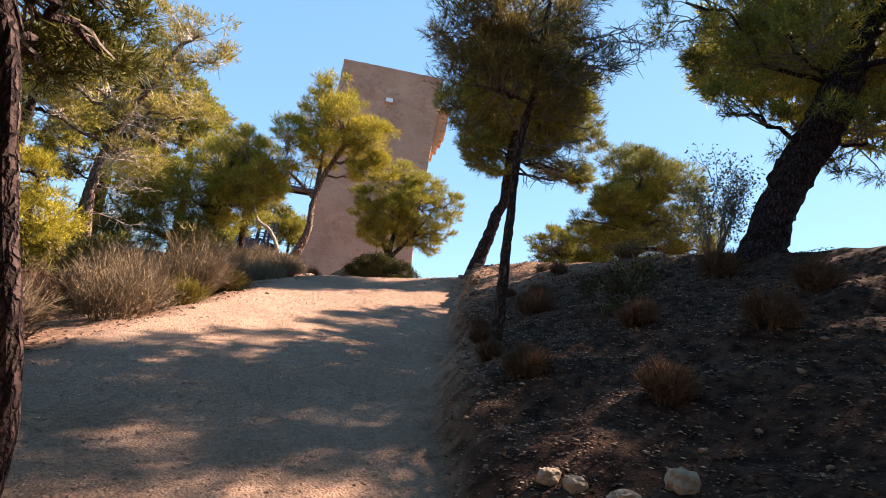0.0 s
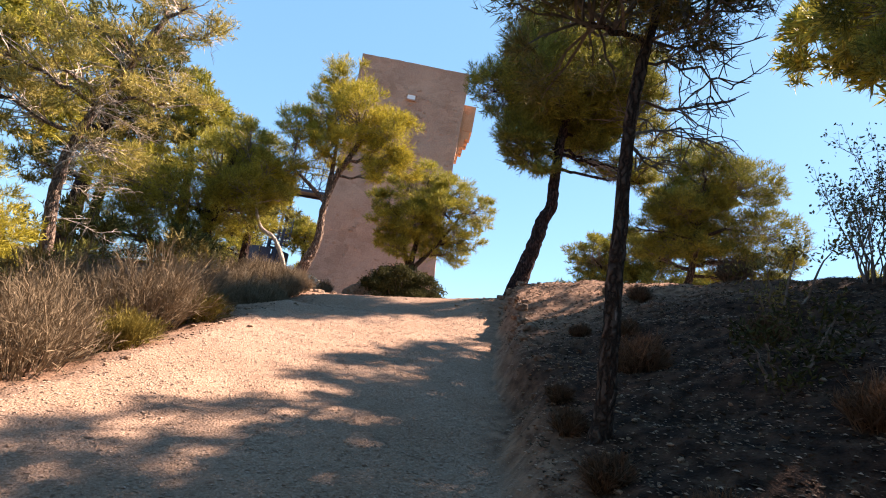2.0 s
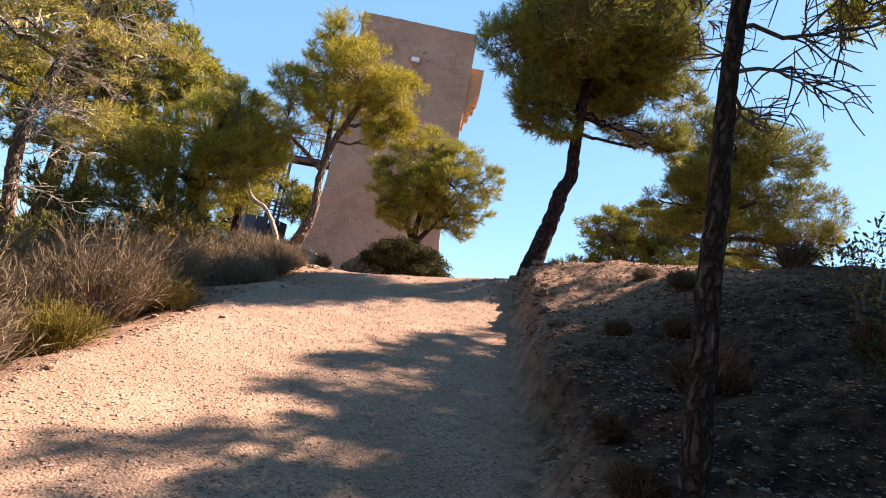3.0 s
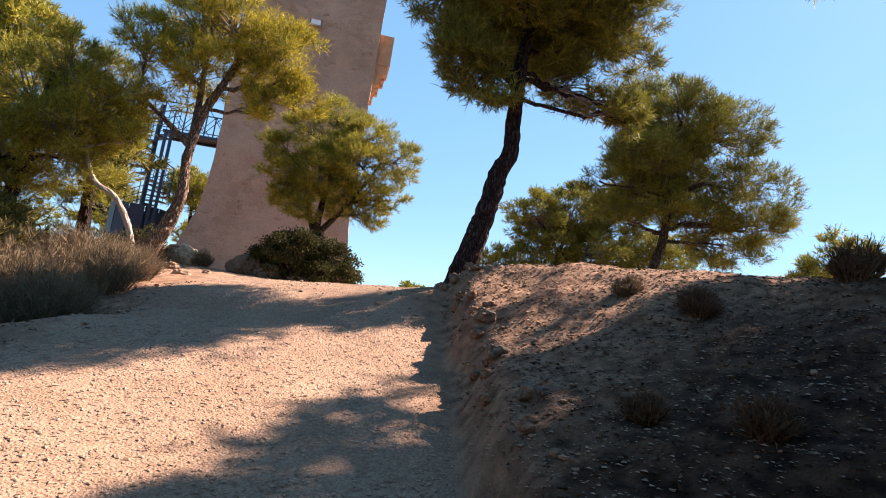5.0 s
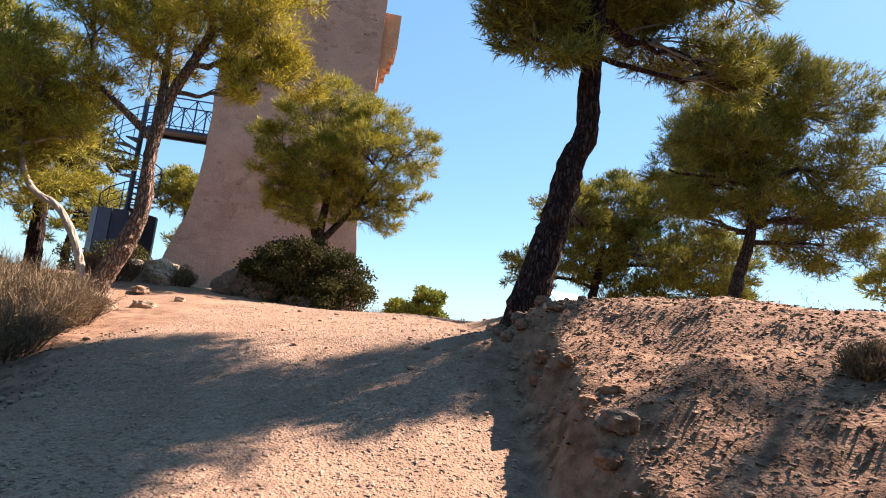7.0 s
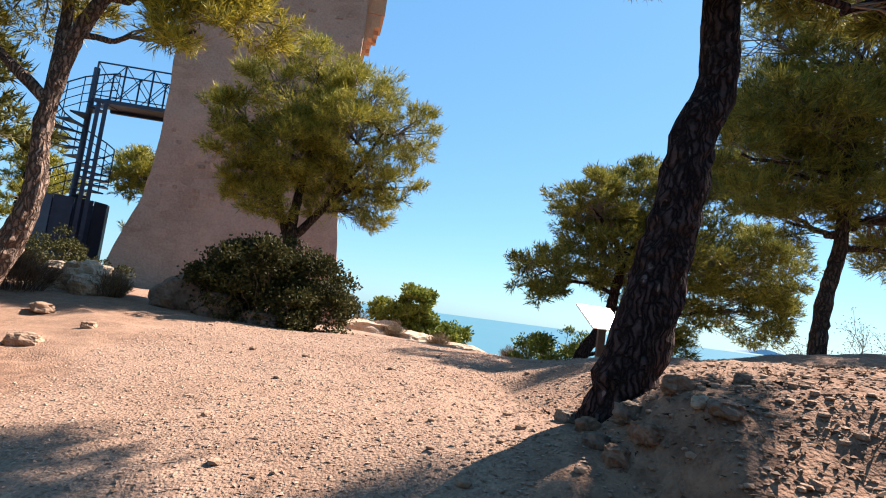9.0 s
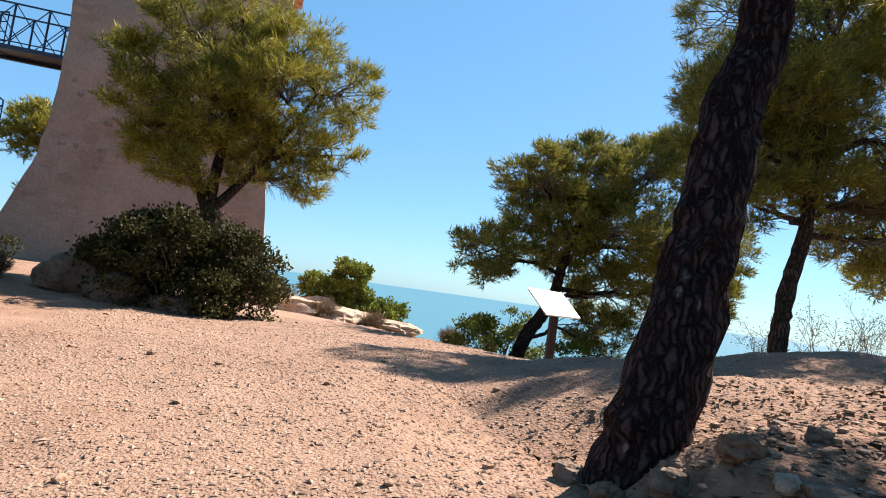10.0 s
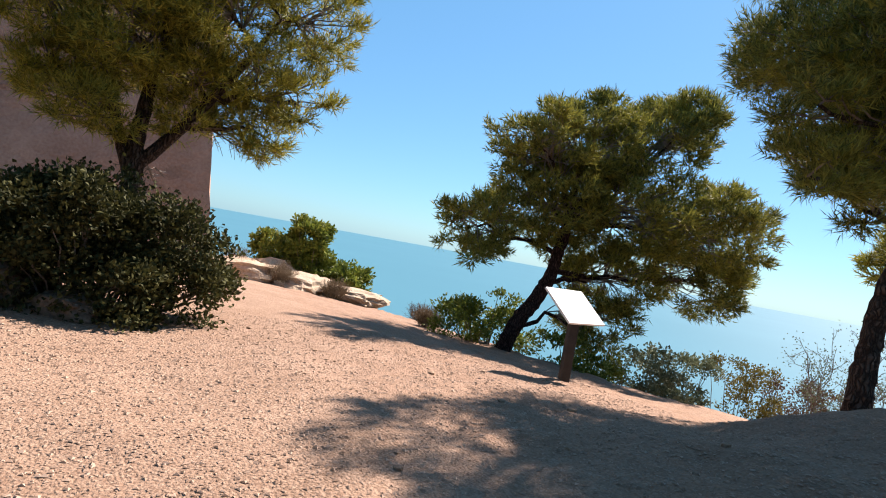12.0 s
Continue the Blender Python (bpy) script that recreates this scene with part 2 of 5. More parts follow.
def sea_material():
    m = bpy.data.materials.new("sea_water")
    m.use_nodes = True
    n, l = m.node_tree.nodes, m.node_tree.links
    b = n["Principled BSDF"]
    tc, no = n.new("ShaderNodeTexCoord"), n.new("ShaderNodeTexNoise")
    no.inputs["Scale"].default_value, no.inputs["Detail"].default_value = 0.004, 6
    l.new(tc.outputs["Object"], no.inputs["Vector"])
    ramp = n.new("ShaderNodeValToRGB")
    ramp.color_ramp.elements[0].color, ramp.color_ramp.elements[1].color = (0.05, 0.15, 0.195, 1), (0.065, 0.18, 0.23, 1)
    l.new(no.outputs["Fac"], ramp.inputs[0])
    l.new(ramp.outputs[0], b.inputs["Base Color"])
    b.inputs["Roughness"].default_value = 0.4
    b.inputs["Specular IOR Level"].default_value = 0.04
    return m


SEA = sea_material()
# pale blue with the distance haze mixed into the land's colour
FAR_LAND = material("haze_tinted_headland", (0.30, 0.42, 0.54), (0.36, 0.48, 0.60), 0.01, 0.95, 0.0, 0.05)


# ---- mesh helpers ----
class Build:
    """Gathers vertices and faces for one mesh."""

    def __init__(self):
        self.v, self.f, self.count = [], [], 0

    def add(self, verts, faces):
        self.v.append(np.asarray(verts, float).reshape(-1, 3))
        self.f += [tuple(i + self.count for i in q) for q in faces]
        self.count += len(self.v[-1])

    def tube(self, pts, radii, sides=8, wob=0.0, caps=True):
        pts = np.asarray(pts, float)
        n = len(pts)
        d = np.gradient(pts, axis=0)
        d /= np.linalg.norm(d, axis=1)[:, None] + 1e-9
        side = np.cross(d, (0.31, 0.95, 0.05))
        side /= np.linalg.norm(side, axis=1)[:, None] + 1e-9
        up = np.cross(d, side)
        a = np.linspace(0, 2 * np.pi, sides, endpoint=False)
        r = np.asarray(radii, float)[:, None] * (1 + wob * RNG.standard_normal((n, sides)))
        ring = pts[:, None] + r[..., None] * (np.cos(a)[None, :, None] * side[:, None] + np.sin(a)[None, :, None] * up[:, None])
        faces = [(i * sides + j, i * sides + (j + 1) % sides, (i + 1) * sides + (j + 1) % sides, (i + 1) * sides + j) for i in range(n - 1) for j in range(sides)]
        if caps:
            faces += [tuple(range(sides))[::-1], tuple(range((n - 1) * sides, n * sides))]
        self.add(ring.reshape(-1, 3), faces)

    def box(self, lo, hi):
        (a, b, c), (d, e, f) = lo, hi
        self.add([(a, b, c), (d, b, c), (d, e, c), (a, e, c), (a, b, f), (d, b, f), (d, e, f), (a, e, f)],
                 [(3, 2, 1, 0), (4, 5, 6, 7), (0, 1, 5, 4), (1, 2, 6, 5), (2, 3, 7, 6), (3, 0, 4, 7)])

    def mesh(self, name, mat, smooth=False):
        me = bpy.data.meshes.new(name)
        me.from_pydata(np.concatenate(self.v).tolist() if self.v else [], [], self.f)
        me.materials.append(mat)
        if smooth:
            me.shade_smooth()
        return me


RNG = np.random.default_rng(5)


def tris_mesh(name, tri, mat):
    """A mesh of loose triangles from an array n x 3 x 3."""
    n = len(tri)
    me = bpy.data.meshes.new(name)
    me.vertices.add(3 * n)
    me.vertices.foreach_set("co", np.ascontiguousarray(tri, np.float32).ravel())
    me.loops.add(3 * n)
    me.loops.foreach_set("vertex_index", np.arange(3 * n, dtype=np.int32))
    me.polygons.add(n)
    me.polygons.foreach_set("loop_start", np.arange(0, 3 * n, 3, dtype=np.int32))
    me.update(calc_edges=True)
    me.materials.append(mat)
    return me


def part(name, build, mat, parent, label="", smooth=False):
    """One mesh object under a thing or a part."""
    ob = new(name, build.mesh(name, mat, smooth) if isinstance(build, Build) else build)
    ob.parent = parent
    if label:
        tagged(ob, label)
    return ob


def unit(v):
    return v / (np.linalg.norm(v, axis=-1, keepdims=True) + 1e-9)


def curve(pts, step=0.12):
    """A smooth run through points of any width (x, y, z, radius)."""
    p = np.asarray(pts, float)
    p = np.vstack([2 * p[0] - p[1], p, 2 * p[-1] - p[-2]])
    out = []
    for i in range(1, len(p) - 2):
        n = max(2, int(np.linalg.norm(p[i + 1, :3] - p[i, :3]) / step))
        for t in np.linspace(0, 1, n, endpoint=False):
            a, b, c, d = p[i - 1], p[i], p[i + 1], p[i + 2]
            out.append(0.5 * (2 * b + (c - a) * t + (2 * a - 5 * b + 4 * c - d) * t * t + (3 * b - a - 3 * c + d) * t ** 3))
    return np.array(out + [p[-2]])


# ---- the lie of the land ----
TRACK_Y = [-60, -6, 0, 2.9, 5.5, 7.5, 9.8, 11.2, 12.8, 14.5, 16, 19, 25, 60]
TRACK_Z = [-9, -1.1, 0.55, 1.27, 1.92, 2.37, 2.92, 3.34, 3.83, 3.96, 4.02, 4.0, 4.0, 4.0]
EDGE_X = [-60, -9, -3, -1.2, 0, 2, 3.5, 5, 6.5, 9, 14, 30, 60]
EDGE_Y = [60, 44, 36, 31.5, 30.5, 28, 24.5, 20, 18.5, 17, 13, 4, -20]


def smooth_step(a, b, x):
    t = np.clip((x - a) / (b - a), 0, 1)
    return t * t * (3 - 2 * t)


def waves(x, y, s, seed):
    """Cheap smooth unevenness."""
    r = np.random.default_rng(seed)
    z = 0
    for k in range(7):
        a, p, q = r.uniform(0, 6.28), r.uniform(0, 6.28), r.uniform(0.6, 2.2)
        z = z + np.sin((x * np.cos(a) + y * np.sin(a)) * s * q + p) / q
    return z / 4


def soft_min(a, b, k=0.25):
    h = np.clip(0.5 + 0.5 * (b - a) / k, 0, 1)
    return b * (1 - h) + a * h - k * h * (1 - h)


def height(x, y):
    """The ground's height at a place of the plan."""
    x, y = np.asarray(x, float), np.asarray(y, float)
    track = (np.interp(y - 0.35, TRACK_Y, TRACK_Z) + np.interp(y, TRACK_Y, TRACK_Z) + np.interp(y + 0.35, TRACK_Y, TRACK_Z)) / 3
    toe = 0.05 + 0.14 * waves(y, y * 0.3, 1.4, 3) + 0.11 * waves(y, y * 0.6, 4.2, 5) + 0.05 * waves(y, y * 0.6, 11.0, 6) + 0.25 * smooth_step(4, 0, y)
    bank = np.maximum(0, x - toe)
    lip = 0.21 + 0.12 * smooth_step(5.5, 8.5, y) + 0.07 * waves(x, y, 3.4, 17) + 0.03 * waves(x, y, 9.0, 19)
    steep = lip * smooth_step(0, 0.27 + 0.1 * waves(y, x, 5.0, 23), bank) * smooth_step(13.2, 11.6, y) + bank * 0.40
    top = 4.33 + 0.022 * (y - 10) - 0.20 * np.maximum(0, 6.2 - y) + 0.012 * (x - 3) - 0.9 * smooth_step(15.7, 18.8, y) * smooth_step(9.0, 4.0, x)
    top = top - 0.42 * smooth_step(12.8, 15.2, y) * smooth_step(4.6, 1.6, x)
    top = np.maximum(top, track)
    z = np.where(x > toe, soft_min(track + steep, top, 0.22), track)
    z = np.where(x > toe, np.maximum(z, np.minimum(track, top)), z)
    z = z - 0.13 * np.clip(-0.5 - x, 0, 4.5) * smooth_step(10.2, 11.8, y) * smooth_step(19.5, 13.5, y)
    fall = np.maximum(0, -2.95 - x)
    z = z - soft_min(0.26 * fall, 2.6 + 0 * fall, 0.8) * smooth_step(14.0, 11.0, y) * (fall > 0)
    z = z - 0.05 * np.maximum(0, -9 - x)
    dip = 0.035 * np.maximum(0, y - 15.4) + 0.035 * np.maximum(0, x + 0.6) * smooth_step(15.0, 17.5, y) + 0.09 * np.maximum(0, (x - 1) * 0.6 + (y - 19) * 0.4)
    z = z - dip * smooth_step(-4.5, -1.5, x) * smooth_step(14.8, 16.2, y)
    z = z + 0.2 * np.exp(-((y - 14.85) / 0.85) ** 2) * smooth_step(0.2, 1.6, x) * smooth_step(5.5, 2.5, x)
    # the rocky rim by the tower and the fall to the sea
    edge = np.interp(x, EDGE_X, EDGE_Y) + 0.4 * waves(x, y, 0.9, 8)
    over = np.maximum(0, y - edge)
    z = z - 0.30 * np.minimum(over, 3) ** 1.2 - 0.8 * np.maximum(0, over - 3)
    z = z + 0.22 * np.exp(-((x - 0.3) / 0.8) ** 2 - ((y - 12.3) / 0.7) ** 2)
    rough = 0.018 * waves(x, y, 5.0, 11) + 0.010 * waves(x, y, 14, 12)
    off = np.maximum(smooth_step(0.0, 0.5, x - toe), smooth_step(-2.8, -3.4, x))
    clods = 0.006 * waves(x, y, 27, 14) + 0.004 * waves(x, y, 46, 15)
    return z + rough * (0.7 + 1.0 * off) + 0.02 * waves(x, y, 2.6, 13) * off + clods * off


def soil(x, y):
    """How far the ground is bare earth instead of track gravel."""
    w = 0.35 * waves(x, y, 3.1, 21)
    right = smooth_step(-0.3, 0.15, x + w * 0.6) * (1 - 0.75 * smooth_step(11.0, 14.5, y))
    return np.clip(np.maximum(right, smooth_step(-2.75, -3.5, x + w) * (1 - 0.6 * smooth_step(13, 16, y))), 0, 1)


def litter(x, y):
    """Where the bank under the pines lies in shade: its needle litter is painted darker there."""
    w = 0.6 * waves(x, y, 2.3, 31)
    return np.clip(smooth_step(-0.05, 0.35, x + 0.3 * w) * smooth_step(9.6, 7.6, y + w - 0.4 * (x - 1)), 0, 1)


def on_ground(x, y):
    return float(height(x, y))


def build_ground():
    far = [14, 17, 21, 26, 33, 45, 60, 90, 160, 400, 1500, 4000]
    xs = np.concatenate([-np.array(far[::-1]), np.arange(-12, -4, 0.3), np.arange(-4, -0.3, 0.07), np.arange(-0.3, 1.5, 0.035), np.arange(1.5, 4, 0.06), np.arange(4, 12.1, 0.3), far])
    ys = np.concatenate([-np.array(far[::-1][:-2]), np.arange(-16, 0.5, 0.5), np.arange(0.5, 13, 0.05), np.arange(13, 20, 0.08), np.arange(20, 32, 0.25), 12 + np.array(far[3:])])
    gx, gy = np.meshgrid(xs, ys)
    gz = np.clip(height(gx, gy), -70, None)
    v = np.stack([gx, gy, gz], -1).reshape(-1, 3)
    w, h = len(xs), len(ys)
    i = np.arange((h - 1) * w).reshape(h - 1, w)[:, :-1].ravel()
    me = bpy.data.meshes.new("ground")
    me.from_pydata(v.tolist(), [], np.stack([i, i + 1, i + w + 1, i + w], 1).tolist())
    me.shade_smooth()
    at = me.attributes.new("soil", "FLOAT", "POINT")
    at.data.foreach_set("value", soil(v[:, 0], v[:, 1]).astype(np.float32))
    # weight of the shade painted on the near bank
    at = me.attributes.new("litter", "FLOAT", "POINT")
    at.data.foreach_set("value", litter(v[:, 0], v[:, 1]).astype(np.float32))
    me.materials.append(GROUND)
    return tagged(new("ground", me), "pale gravel track climbing between red earth banks", "ground", kind="structure")


ground = build_ground()
sea = Build()
ring = [(4700 * math.cos(a), 4700 * math.sin(a), -22) for a in np.linspace(0, 2 * math.pi, 96, endpoint=False)]
sea.add(ring, [tuple(range(96))])
tagged(new("sea", sea.mesh("sea", SEA)), "calm hazy blue sea reaching to the horizon", "water", kind="structure")


# ---- trees ----
def needle_tufts(centres, outward, per=9, length=0.11, width=0.011):
    """Needles along short upturned shoots, one triangle each, about the twig ends."""
    n = len(centres)
    c = np.repeat(centres, per, 0)
    shoot = unit(np.repeat(outward + (0, 0, 0.35), per, 0))
    d = unit(shoot * 0.8 + RNG.standard_normal((n * per, 3)) * 0.45)
    s = unit(np.cross(d, RNG.standard_normal((n * per, 3))))
    ln = length * RNG.uniform(0.65, 1.25, (n * per, 1))
    start = c + shoot * RNG.uniform(-0.9, 0.5, (n * per, 1)) * length
    return np.stack([start - s * width / 2, start + s * width / 2, start + d * ln], 1)


def leaf_sprays(centres, outward, per=7, length=0.045, width=0.022):
    """Small leaves, two triangles each, folded along the midrib."""
    n = len(centres)
    c = np.repeat(centres, per, 0) + RNG.standard_normal((n * per, 3)) * 0.045
    d = unit(np.repeat(outward, per, 0) * 0.6 + RNG.standard_normal((n * per, 3)) * 0.7 + (0, 0, 0.2))
    s = unit(np.cross(d, RNG.standard_normal((n * per, 3))))
    up = np.cross(s, d)
    ln = length * RNG.uniform(0.7, 1.3, (n * per, 1))
    mid = c + d * ln * 0.5
    tip = c + d * ln
    left, right = mid - s * width + up * 0.006, mid + s * width + up * 0.006
    return np.concatenate([np.stack([c, left, tip], 1), np.stack([c, tip, right], 1)])


def crown_of(blobs, depth=1.25, puffs=30, tufts=34, size=0.27):
    """Twig ends in clumps, within ellipsoids: places, outward ways, and for every clump its middle and the middle of its bough."""
    places, ways, clumps = [], [], []
    for bx, by, bz, br in blobs:
        n = max(4, int(puffs * (br / 0.7) ** 2))
        mid = np.array((bx, by + RNG.uniform(-0.5, 0.5) * br, bz))
        u = unit(RNG.standard_normal((n, 3)))
        u = unit(u + (0, 0, 0.1))
        rad = RNG.uniform(0.4, 1.05, (n, 1)) ** 0.55
        p = mid + u * rad * br * np.array((0.92, depth, 0.80))
        for q, w in zip(p, u):
            ps = size * RNG.uniform(0.65, 1.25) * min(1.3, 0.55 + 0.55 * br)
            k = int(tufts * RNG.uniform(0.7, 1.2))
            uu = unit(RNG.standard_normal((k, 3)) + 0.35 * w + (0, 0, 0.35))
            rr = RNG.uniform(0.25, 1.0, (k, 1)) ** 0.6
            places.append(q + uu * rr * ps * np.array((1.15, 1.15, 0.62)))
            ways.append(unit(uu + 0.35 * w + (0, 0, 0.15)))
            clumps.append((q, mid, br))
    return np.concatenate(places), np.concatenate(ways), clumps


def bough(b, start, end, r0, r1, sag=0.12, n=7, sides=5):
    start, end = np.asarray(start, float), np.asarray(end, float)
    t = np.linspace(0, 1, n)[:, None]
    ln = np.linalg.norm(end - start)
    pts = start + (end - start) * t + np.array((0, 0, 1.0)) * (np.sin(t * np.pi) * sag * ln * RNG.uniform(-0.6, 1.0))
    pts[1:-1] += RNG.standard_normal((n - 2, 3)) * ln * 0.025
    b.tube(pts, np.linspace(r0, r1, n), sides, caps=False)
    return pts


def pine(trunk, blobs, label, needles=None, bark=None, bare=0, group="", puffs=34, tufts=36, depth=1.25, width=0.0115, length=0.11, twig=None, size=0.235, limbs=()):
    """A pine: ridged trunk, forking limbs, boughs, and a crown of needle bunches."""
    needles, bark, twig = needles or NEEDLES, bark or BARK, twig or TWIG
    base = np.array(trunk[0][:3])
    z0 = min(base[2], on_ground(base[0], base[1])) - 0.12
    tree = tagged(new("pine_tree"), label, "tree", group)
    tree.location = (base[0], base[1], z0)
    tr = Build()
    first = trunk[0]
    pts = curve([(first[0], first[1], z0, first[3] * 1.35)] + list(trunk), 0.07)
    pts[:, 3] = np.maximum(pts[:, 3], 0.012)
    pts[:, 0] += 0.02 * np.sin(pts[:, 2] * 5.1 + base[0]) * np.linspace(0, 1, len(pts))
    tr.tube(pts[:, :3] - (base[0], base[1], z0), pts[:, 3], 14, 0.075)
    part("trunk", tr, bark, tree, smooth=False)
    for line in limbs:
        fork, run = Build(), curve(line, 0.1)
        fork.tube(run[:, :3] - (base[0], base[1], z0), np.maximum(run[:, 3], 0.01), 9, 0.06)
        part("limb", fork, bark, tree)
        pts = np.vstack([pts, run])
    places, ways, clumps = crown_of(blobs, depth, puffs, tufts, size)
    tw = Build()
    done = {}
    for q, mid, r in clumps:
        key = tuple(mid.round(3))
        near = pts[np.argmin(np.linalg.norm(pts[:, :3] - mid, axis=1) + 2.0 * np.maximum(0, pts[:, 2] - mid[2] + 0.25 * r))]
        if key not in done:
            br = Build()
            done[key] = bough(br, near[:3] - (base[0], base[1], z0), mid - (base[0], base[1], z0), min(near[3] * 0.75, 0.022 + 0.035 * r), 0.018, 0.10, 9, 6)
            part("bough", br, bark, tree)
        arm = bough(tw, done[key][RNG.integers(3, 9)], q - (base[0], base[1], z0), 0.013, 0.006, 0.1, 5, 3)
        for j in (2,):
            way = unit(RNG.standard_normal(3) + 0.9 * unit(arm[-1] - arm[0]))
            bough(tw, arm[j], arm[j] + way * 0.3 * r * RNG.uniform(0.5, 1.2), 0.007, 0.003, 0.2, 3, 3)
    if bare:
        bare_boughs(tw, pts[:, :3] - (base[0], base[1], z0), pts[:, 3], bare)
    tagged(part("branchwork", tw, twig, tree), kind="stuff")
    part("crown", tris_mesh("crown", needle_tufts(places - (base[0], base[1], z0), ways, 8, length, width), needles), needles, tree)
    return tree


def bare_boughs(b, pts, radii, count, lo=0.35, hi=0.95, reach=0.95):
    """Dead side boughs with drooping twigs."""
    for _ in range(count):
        i = int(RNG.uniform(lo, hi) * (len(pts) - 1))
        a = RNG.uniform(-1.2, 1.5)
        ln = reach * RNG.uniform(0.5, 1.2)
        end = pts[i] + np.array((np.cos(a), np.sin(a), RNG.uniform(-0.25, 0.5))) * ln
        run = bough(b, pts[i], end, min(0.013, radii[i] * 0.4), 0.005, 0.15, 8, 4)
        for k in range(13):
            j = RNG.integers(2, 8)
            d = unit(RNG.standard_normal(3) + unit(end - pts[i]) * 1.2 + (0, 0, -0.35))
            sub = bough(b, run[j], run[j] + d * ln * RNG.uniform(0.2, 0.5), 0.006, 0.003, 0.25, 5, 3)
            for _k in range(2):
                e = unit(RNG.standard_normal(3) + d)
                bough(b, sub[2], sub[2] + e * ln * 0.18, 0.004, 0.002, 0.2, 4, 3)


def bush(blobs, label, leaves, stems=None, kind="leaf", puffs=16, tufts=30, length=0.05, width=0.022, name="bush", group="", depth=1.1, size=0.22):
    """A leafy shrub: stems fanning from the ground into small-leaved clumps."""
    stems = stems or TWIG
    xs = np.array(blobs)
    cx, cy = xs[:, 0].mean(), xs[:, 1].mean()
    o = np.array((cx, cy, on_ground(cx, cy)))
    thing = tagged(new(name), label, "shrub", group)
    thing.location = o
    places, ways, clumps = crown_of(blobs, depth, puffs, tufts, size)
    ok = places[:, 2] > height(places[:, 0], places[:, 1]) - 0.02
    places, ways = places[ok], ways[ok]
    st = Build()
    for q, mid, r in clumps[::2]:
        foot = np.array((0.6 * cx + 0.4 * q[0], 0.6 * cy + 0.4 * q[1], 0))
        foot[2] = on_ground(foot[0], foot[1]) - 0.05
        bough(st, foot - o, q - o, 0.014, 0.005, 0.08, 6, 4)
    tagged(part("stemwork", st, stems, thing), kind="stuff")
    tri = leaf_sprays(places - o, ways, 6, length, width) if kind == "leaf" else needle_tufts(places - o, ways, 9, length, width)
    part("foliage", tris_mesh("foliage", tri, leaves), leaves, thing)
    return thing


def dry_shrub(x, y, r, h, label, mat=None, stems=150, group="dry scrub beside the track", name="dry_shrub"):
    """A dried broom-like shrub of fine upright branching stems."""
    mat = mat or DRY
    o = np.array((x, y, on_ground(x, y)))
    a, rad = RNG.uniform(0, 2 * np.pi, stems), r * RNG.uniform(0, 1, stems) ** 0.5
    foot = np.stack([np.cos(a) * rad * 0.45, np.sin(a) * rad * 0.45, np.zeros(stems)], 1)
    foot[:, 2] = height(foot[:, 0] + x, foot[:, 1] + y) - o[2] - 0.03
    ln = h * RNG.uniform(0.55, 1.1, (stems, 1)) * (1.1 - 0.45 * rad / r)[:, None]
    lean = np.stack([np.cos(a) * rad / r, np.sin(a) * rad / r, np.zeros(stems)], 1) * 0.55 + RNG.standard_normal((stems, 3)) * 0.16
    way = unit(lean + (0, 0, 1.0))
    tri = []

    def blades(p, d, length, w):
        s = unit(np.cross(d, RNG.standard_normal(p.shape)))
        tri.append(np.stack([p - s * w, p + s * w, p + d * length], 1))

    blades(foot, way, ln, 0.006)
    for k in range(9):
        t = RNG.uniform(0.25, 0.9, (stems, 1))
        p = foot + way * ln * t
        d = unit(way + RNG.standard_normal((stems, 3)) * 0.42 + (0, 0, 0.1))
        sl = ln * (1 - t) * RNG.uniform(0.5, 1.0, (stems, 1)) + 0.06
        blades(p, d, sl, 0.004)
        for j in range(2):
            blades(p + d * sl * RNG.uniform(0.3, 0.8, (stems, 1)), unit(d + RNG.standard_normal((stems, 3)) * 0.5), sl * 0.45, 0.003)
    ob = tagged(new(name), label, "shrub", group)
    ob.location = o
    part("stemwork", tris_mesh("stemwork", tri[0] if len(tri) == 1 else np.concatenate(tri[:max(1, len(tri) // 3)]), mat), mat, ob)
    if len(tri) > 1:
        part("sprays", tris_mesh("sprays", np.concatenate(tri[max(1, len(tri) // 3):]), mat), mat, ob)
    return ob


